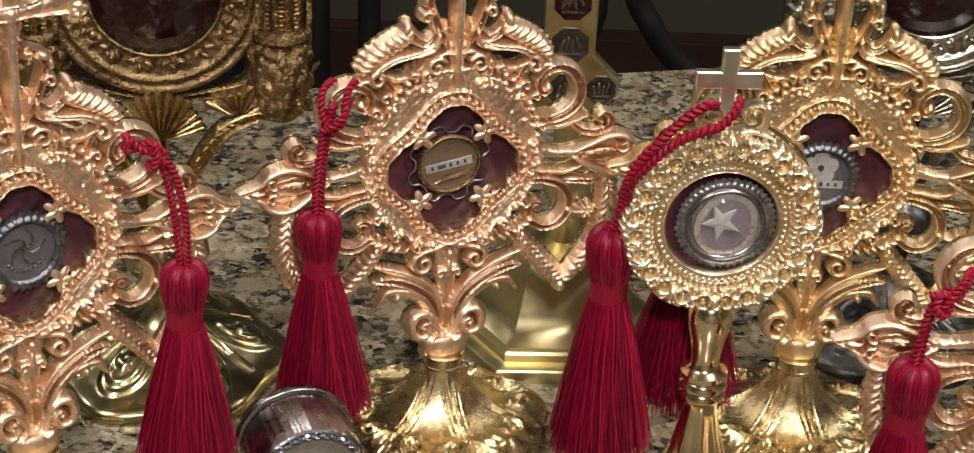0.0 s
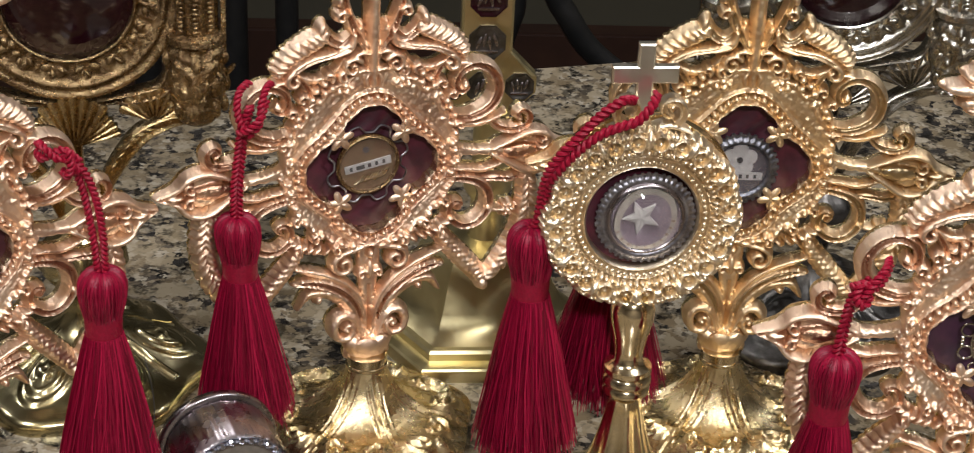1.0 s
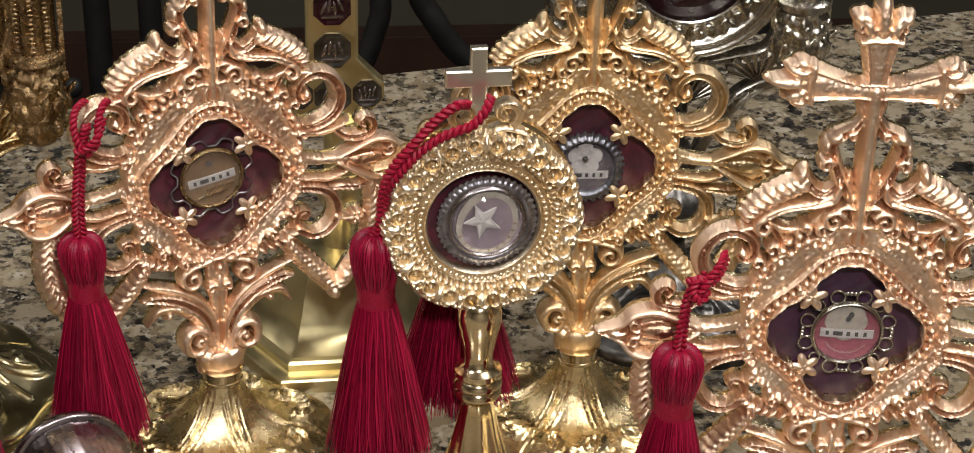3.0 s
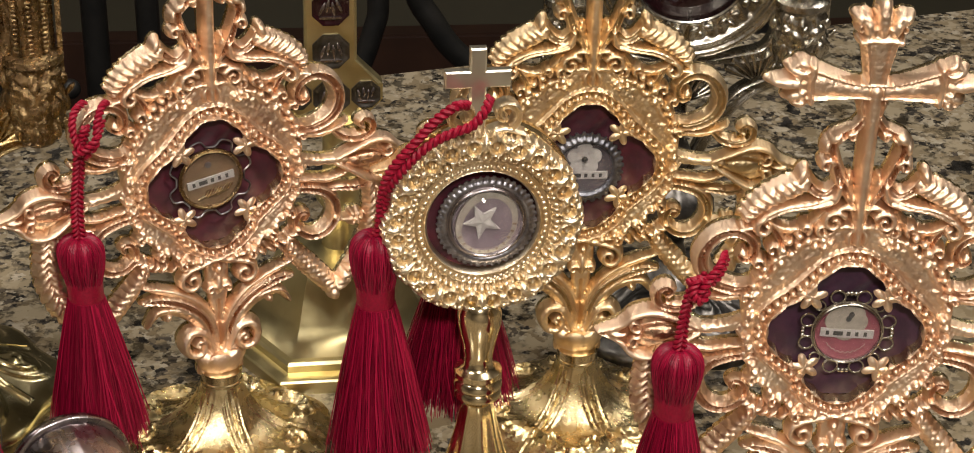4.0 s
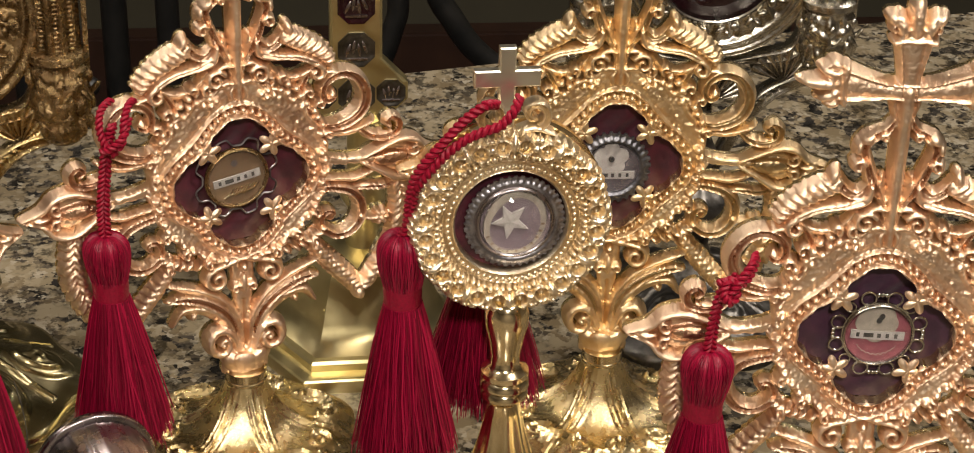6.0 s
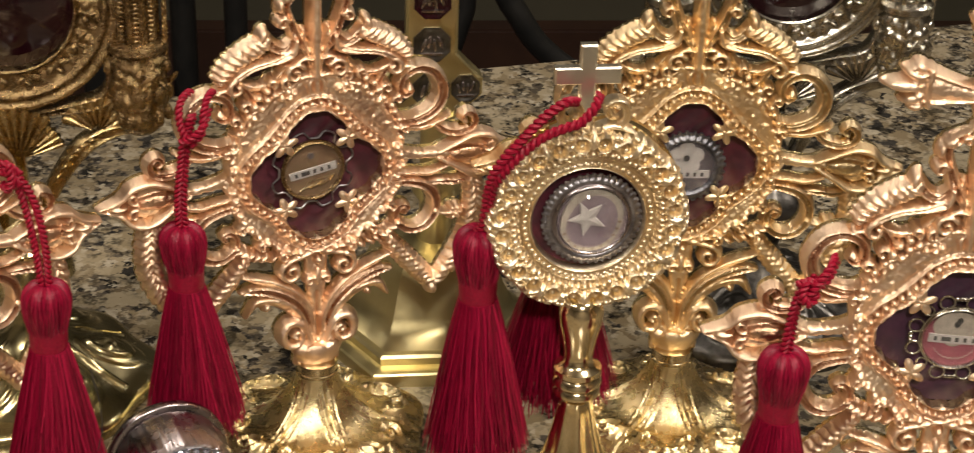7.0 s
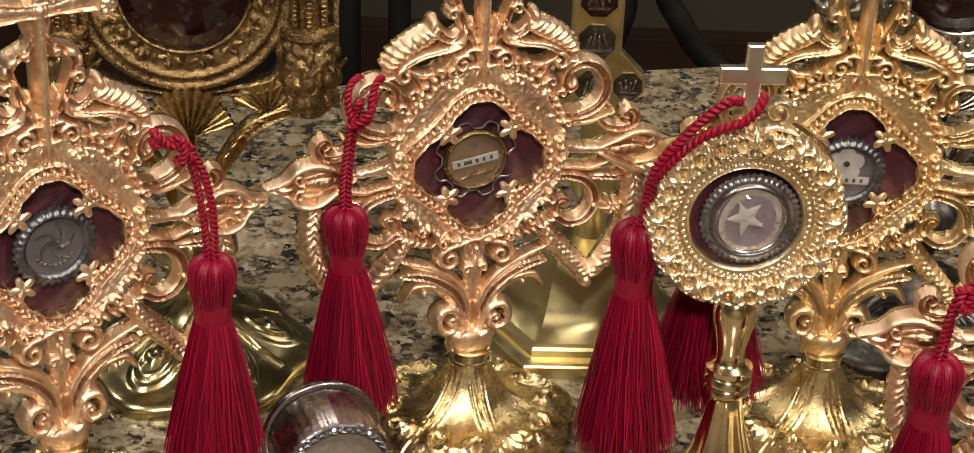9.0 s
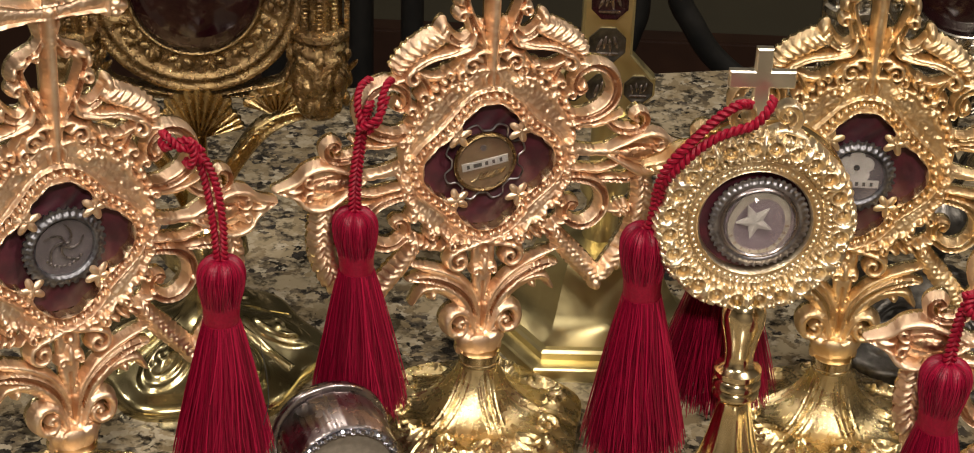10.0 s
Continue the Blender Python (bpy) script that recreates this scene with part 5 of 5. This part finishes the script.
# ---- small silver box lying in front ----
def silver_box(m):
    root = thing("silver_box", m, "round silver relic box standing on its edge on granite", "box")
    b = Solid()
    turned(b, [(4, 0), (29.0, 0), (29.5, 0.8), (29.5, 4.2), (28.6, 5.0), (25.4, 5.2), (25.4, 6.8), (27.3, 7.0), (27.4, 7.6), (27.4, 36), (26.6, 37.2), (22.5, 37.4), (22.3, 35.4)], 160, lambda a, r, z: (r * (1 + (0.006 * math.sin(17 * a) + 0.005 * math.sin(41 * a + 1) + 0.003 * math.sin(67 * a) if z > 6 else 0)), z))
    part("shell", b, STEEL, root)
    bezel = part("stone_bezel", turned(Solid(), [(22.4, 34.6), (22.5, 36.6), (23.0, 37.4), (26.2, 37.4), (26.8, 36.6), (26.8, 34.5)], 96), PEWTER, root, "dark silver bezel set with clear stones")
    ring_pts = [(r * math.cos(math.pi * k / 4), r * math.sin(math.pi * k / 4), z) for r, z in ((0.4, 39.3), (1.2, 39.1), (1.75, 38.3), (1.75, 37.6)) for k in range(8)]
    stone = Solid().add(ring_pts, [(i * 8 + k, i * 8 + (k + 1) % 8, i * 8 + 8 + (k + 1) % 8, i * 8 + 8 + k) for i in range(3) for k in range(8)] + [tuple(range(8)), tuple(range(24, 32))])
    claw = turned(Solid(), [(0.2, 37), (0.9, 37.2), (0.9, 38.8), (0.5, 39.3), (0.1, 39.4)], 7)
    stone_one, claw_one = part("stone", stone, CRYSTAL, bezel, smooth=False), part("claw", claw, PEWTER, bezel)
    for i in range(34):
        for one, off in ((stone_one, 0.0), (claw_one, 0.5)):
            a = 2 * math.pi * (i + off) / 34
            ob = one if i == 0 else new(one.name.split(".")[0], one.data)
            ob.parent = bezel
            ob.matrix_basis = pose(24.6 * math.cos(a) * MM, 24.6 * math.sin(a) * MM, 0, 0, 0, 360 * i / 34)
    f = Solid()
    turned(f, [(0.2, 36.4), (12, 36.2), (22.3, 35.6), (22.3, 34.8), (0.2, 34.6)], 48)
    part("cream_face", f, PAPER, root, "cream paper face")
    return root


silver_box(pose(-0.0630, -0.031, 0.0295, 90, 0, 19))


# ---- cords and tassels ----
def cord_path(solid, ctrl, radius=1.35, turns_per=0.16, n=70, strands=3, flip=1):
    p = smooth_path(ctrl, n)
    step = np.r_[0, np.cumsum(np.linalg.norm(np.diff(p, axis=0), axis=1))]
    t = np.gradient(p, axis=0)
    t /= np.linalg.norm(t, axis=1, keepdims=True) + 1e-9
    a = np.cross(t, (0.13, 0.98, 0.1))
    a /= np.linalg.norm(a, axis=1, keepdims=True) + 1e-9
    b = np.cross(t, a)
    for k in range(strands):
        ph = (2 * math.pi * (k / strands) + step * turns_per * 2 * math.pi * flip)[:, None]
        tube(solid, p + radius * (np.cos(ph) * a + np.sin(ph) * b), radius * 0.92, 6)


def tassel(m, ctrl_list, label, seed, size=1.0, knots=(), spread=1.0, slim=0.92, cord=1.05, lean=0.0):
    """A silk tassel; its own origin is the top of the head; cords are paths in millimetres from there."""
    root = thing("tassel", m, label, "tassel", "red silk tassels")

    def swung(solid):
        solid.v = [(x - lean * z, y, z) for x, y, z in solid.v]
        return solid

    rng = random.Random(seed)
    bulb = smooth_path([(1.2, -1.0), (4.5, 1.0), (8.8, -0.6), (11.3, -4.4), (11.7, -9.5), (11.0, -15), (9.8, -19.5), (9.0, -23)], 16)
    core = Solid()
    turned(core, [(0.93 * r * size * slim, z * size) for r, z in bulb], 30)
    turned(core, [(r * size * slim, z * size) for r, z in ((8.0, -24), (8.6, -40), (10.4, -62), (12.8, -82), (14.0, -96), (3, -97))], 30)
    part("core", swung(core), SILK, root)
    head = Solid()
    for i in range(240):
        a = 2 * math.pi * i / 240 + rng.uniform(-0.015, 0.015)
        k = size * slim * rng.uniform(0.965, 1.025)
        tube(head, [(r * k * math.cos(a + 0.05 * math.sin(z * 0.2 + i)), r * k * math.sin(a + 0.05 * math.sin(z * 0.2 + i)), z * size) for r, z in bulb], 0.31 * size, 4)
    tagged(part("head", swung(head), SILK, root, "gathered silk threads"), kind="stuff")
    band_ = Solid()
    wind = [(8.6, -20.5)] + [(9.4 - 0.015 * i + 0.16 * (i % 2), -21 - i * 0.36) for i in range(31)] + [(9.0, -32.3), (8.2, -32.5)]
    turned(band_, [(r * size * slim, z * size) for r, z in wind], 48, lambda a, r, z: (r * (1 + 0.012 * math.sin(5 * a)), z + 0.5 * math.sin(a * 2 + 1)))
    part("band", swung(band_), BAND_RED, root, "tightly wound silk band")
    skirt = Solid()
    for i in range(1300):
        a = 2 * math.pi * i / 1300 * 7.0 + rng.uniform(-0.05, 0.05)
        layer = rng.uniform(0.0, 1.0)
        end = (16.4 + 6.8 * layer + rng.uniform(-2.6, 4.2)) * spread
        length = -103 + rng.uniform(-5.0, 5.0) - (rng.uniform(0, 5) if i % 23 == 0 else 0)
        da, wob = rng.uniform(-0.26, 0.26), rng.uniform(0.0, 0.07)
        pts = []
        for s in (0.0, 0.14, 0.34, 0.56, 0.78, 1.0):
            r = 8.0 + 1.3 * layer + (end - 9.3) * (s ** 0.9)
            aa = a + da * s + wob * math.sin(7 * s + i)
            pts.append((r * math.cos(aa) * size * slim, r * math.sin(aa) * size * slim, (-31.5 + (length + 31.5) * s) * size))
        tube(skirt, pts, [0.36 * size, 0.34 * size, 0.22 * size], 3)
    tagged(part("skirt", swung(skirt), SILK, root, "loose hanging silk threads"), kind="stuff")
    for n, ctrl in enumerate(ctrl_list):
        c = Solid()
        cord_path(c, ctrl, cord, 0.21 / cord, 100, 2, 1 - 2 * (n % 2))
        part("cord", c, CORD_RED, root, "twisted red cord")
    for ctrl in knots:
        k = Solid()
        cord_path(k, ctrl, 1.05, 0.2, 60, 2)
        part("knot", k, CORD_RED, root)
    return root


TAS = "deep red silk tassel on twisted cord hanging from gold scroll"
tassel(pose(-0.0531, 0.0, 0.1352, 0, 2), [
    [(-1.2, 0, -1), (-1.8, -1, 14), (-0.5, -1, 32), (1.2, -1, 48), (4.5, -2, 58)],
    [(1.4, 1, -1), (1.0, 0.5, 14), (1.8, 0.5, 32), (3.2, 0.5, 46), (5.5, 0, 58)]], TAS, 1, 1.0,
    [[(4, -3, 46), (9, -4, 50), (10, -2, 60), (12, 3, 66), (14, 9, 66)], [(6, -4, 44), (1, -4, 50), (-1, -2, 58), (0, 3, 64), (4, 9, 66)], [(0, -4, 46), (5, -6, 49), (10, -4, 54), (12, 2, 60)]], lean=0.07)
tassel(pose(-0.1096, -0.055, 0.1367, 0, -1), [
    [(-1.6, 0, -1), (-3, 0, 20), (-5.5, 0, 40), (-9, 0, 52), (-12, 0, 56)],
    [(1.6, 0, -1), (1.6, 0, 20), (-0.5, 0, 38), (-5, 0, 51), (-12, 0, 57)]], TAS, 2, 1.0,
    [[(-6, -2, 50), (-11, -3, 57), (-16, -3, 58), (-20, -2, 62), (-24, 4, 62)], [(-6, 1, 54), (-12, 0, 60), (-18, 1, 58), (-22, 0, 56), (-25, 4, 58)], [(-10, -4, 62), (-9, -5, 56), (-11, -4, 50), (-14, 1, 50)]], lean=-0.035)
tassel(pose(0.2040, -0.135, 0.1475, 0, 1), [
    [(-1.2, 0, -1), (-0.6, -1, 12), (0.6, -1, 24), (3, -1, 32), (8, -1, 37)],
    [(1.4, 0.6, -1), (1.4, 0, 12), (2.2, 0, 22), (5, 0, 30), (9, 0, 35)]], TAS, 3, 1.0,
    [[(2, -3, 26), (6, -4, 31), (10, -3, 37), (14, 0, 41), (17, 7, 42)], [(4, -3, 36), (2, -5, 30), (6, -5, 26), (9, -2, 30)], [(0, -2, 34), (6, -3, 35), (11, -1, 33), (15, 2, 37), (18, 8, 40)]])
tassel(pose(0.0814, -0.050, 0.1596, 0, -1), [
    [(-0.6, 0, -1), (1.8, -3, 4.8), (2.6, -7, 17.7), (3.7, -12, 29.4), (6.1, -15, 37.9), (10.8, -16, 45.4), (17.3, -16, 52.9), (23.8, -16, 60.6), (29, -16, 65.4), (35.6, -15, 69.3), (41, -8, 66)],
    [(1.4, 0.6, -1), (3.3, -3, 3.9), (4.2, -7, 15.7), (5, -12, 27.2), (8.3, -15, 34.8), (13.4, -16, 41.8), (20, -16, 48.7), (27.9, -16, 54.4), (35.7, -16, 57.7), (42.4, -15, 59.8), (47.5, -14, 65.6), (50.5, -9, 70)]],
    "deep red silk tassel on braided cord looped over the round reliquary", 4, 1.10, (), 1.0, 0.86, 1.3)
tassel(pose(0.1225, -0.020, 0.1640, 0, 0), [[(0, 0, -1), (3, 0, 20), (7, 0, 45), (9, -4, 62)]], "deep red silk tassel hanging behind the round reliquary", 5, 1.0, (), 1.25)


hair = Solid()
tube(hair, smooth_path([(-92, -60, 96), (-88.5, -66, 84), (-87.5, -68, 70), (-90, -68, 57)], 20), 0.22, 5)
tagged(part("loose_thread", hair, INK), "thin loose dark thread caught on a tassel", "thread")


# ---- black iron scrollwork behind the counter ----
def iron_rack():
    root = thing("iron_rack", pose(0, 0.62, 0), "black wrought-iron scrollwork stand behind the counter", "iron stand")

    def bar_(pts, r):
        part("iron_bar", tube(Solid(), smooth_path(pts, 24), r, 10), IRON, root)

    for x, r in ((-92, 10), (-52, 9), (-240, 10), (-300, 10), (-160, 11)):
        bar_([(x - 4, 0, 260), (x, 0, 0), (x + 2, 0, -300), (x, 0, -900)], r)
    bar_([(112, 10, 80), (124, 6, 0), (120, 4, -30), (104, 2, -70), (70, 0, -110), (20, 0, -125)], 8.5)
    bar_([(148, 4, 90), (152, 2, 10), (166, 0, -20), (186, 0, -48), (220, 0, -72), (270, 0, -84), (330, 0, -70)], 9.5)
    bar_([(365, 10, 60), (352, 6, 0), (360, 4, -40), (400, 0, -80)], 9)
    bar_([(-420, 0, -140), (0, 0, -150), (420, 0, -140)], 8)
    bar_([(420, 0, 120), (430, 0, -300), (428, 0, -900)], 10)
    ball = Solid()
    blob(ball, (-112, -18, -63), (8, 8, 8), 0, 10, 14)
    part("iron_ball", ball, IRON, root)


iron_rack()
skirting = slab("baseboard", (-2.9, 1.86, -0.92), (3.1, 1.9, -0.565), DARK_WOOD, "tall dark brown wooden skirting along the wall", 0.004)
for lx, ly, lr in ((-0.9, -0.7, 0.12), (0.75, -0.5, 0.12), (-0.35, 0.5, 0.085), (1.3, 0.8, 0.085), (0.1, -1.7, 0.17), (-1.7, 0.9, 0.085)):
    s = Solid()
    turned(s, [(lr, 1.6), (lr + 0.02, 1.596), (lr + 0.023, 1.585), (lr + 0.015, 1.578), (lr + 0.001, 1.577), (lr - 0.001, 1.59)], 48, None, (lx, ly, 0))
    tagged(part("downlight", s, STEEL, None, scale=1.0), "round recessed ceiling downlight with metal trim", "light", "ceiling downlights")
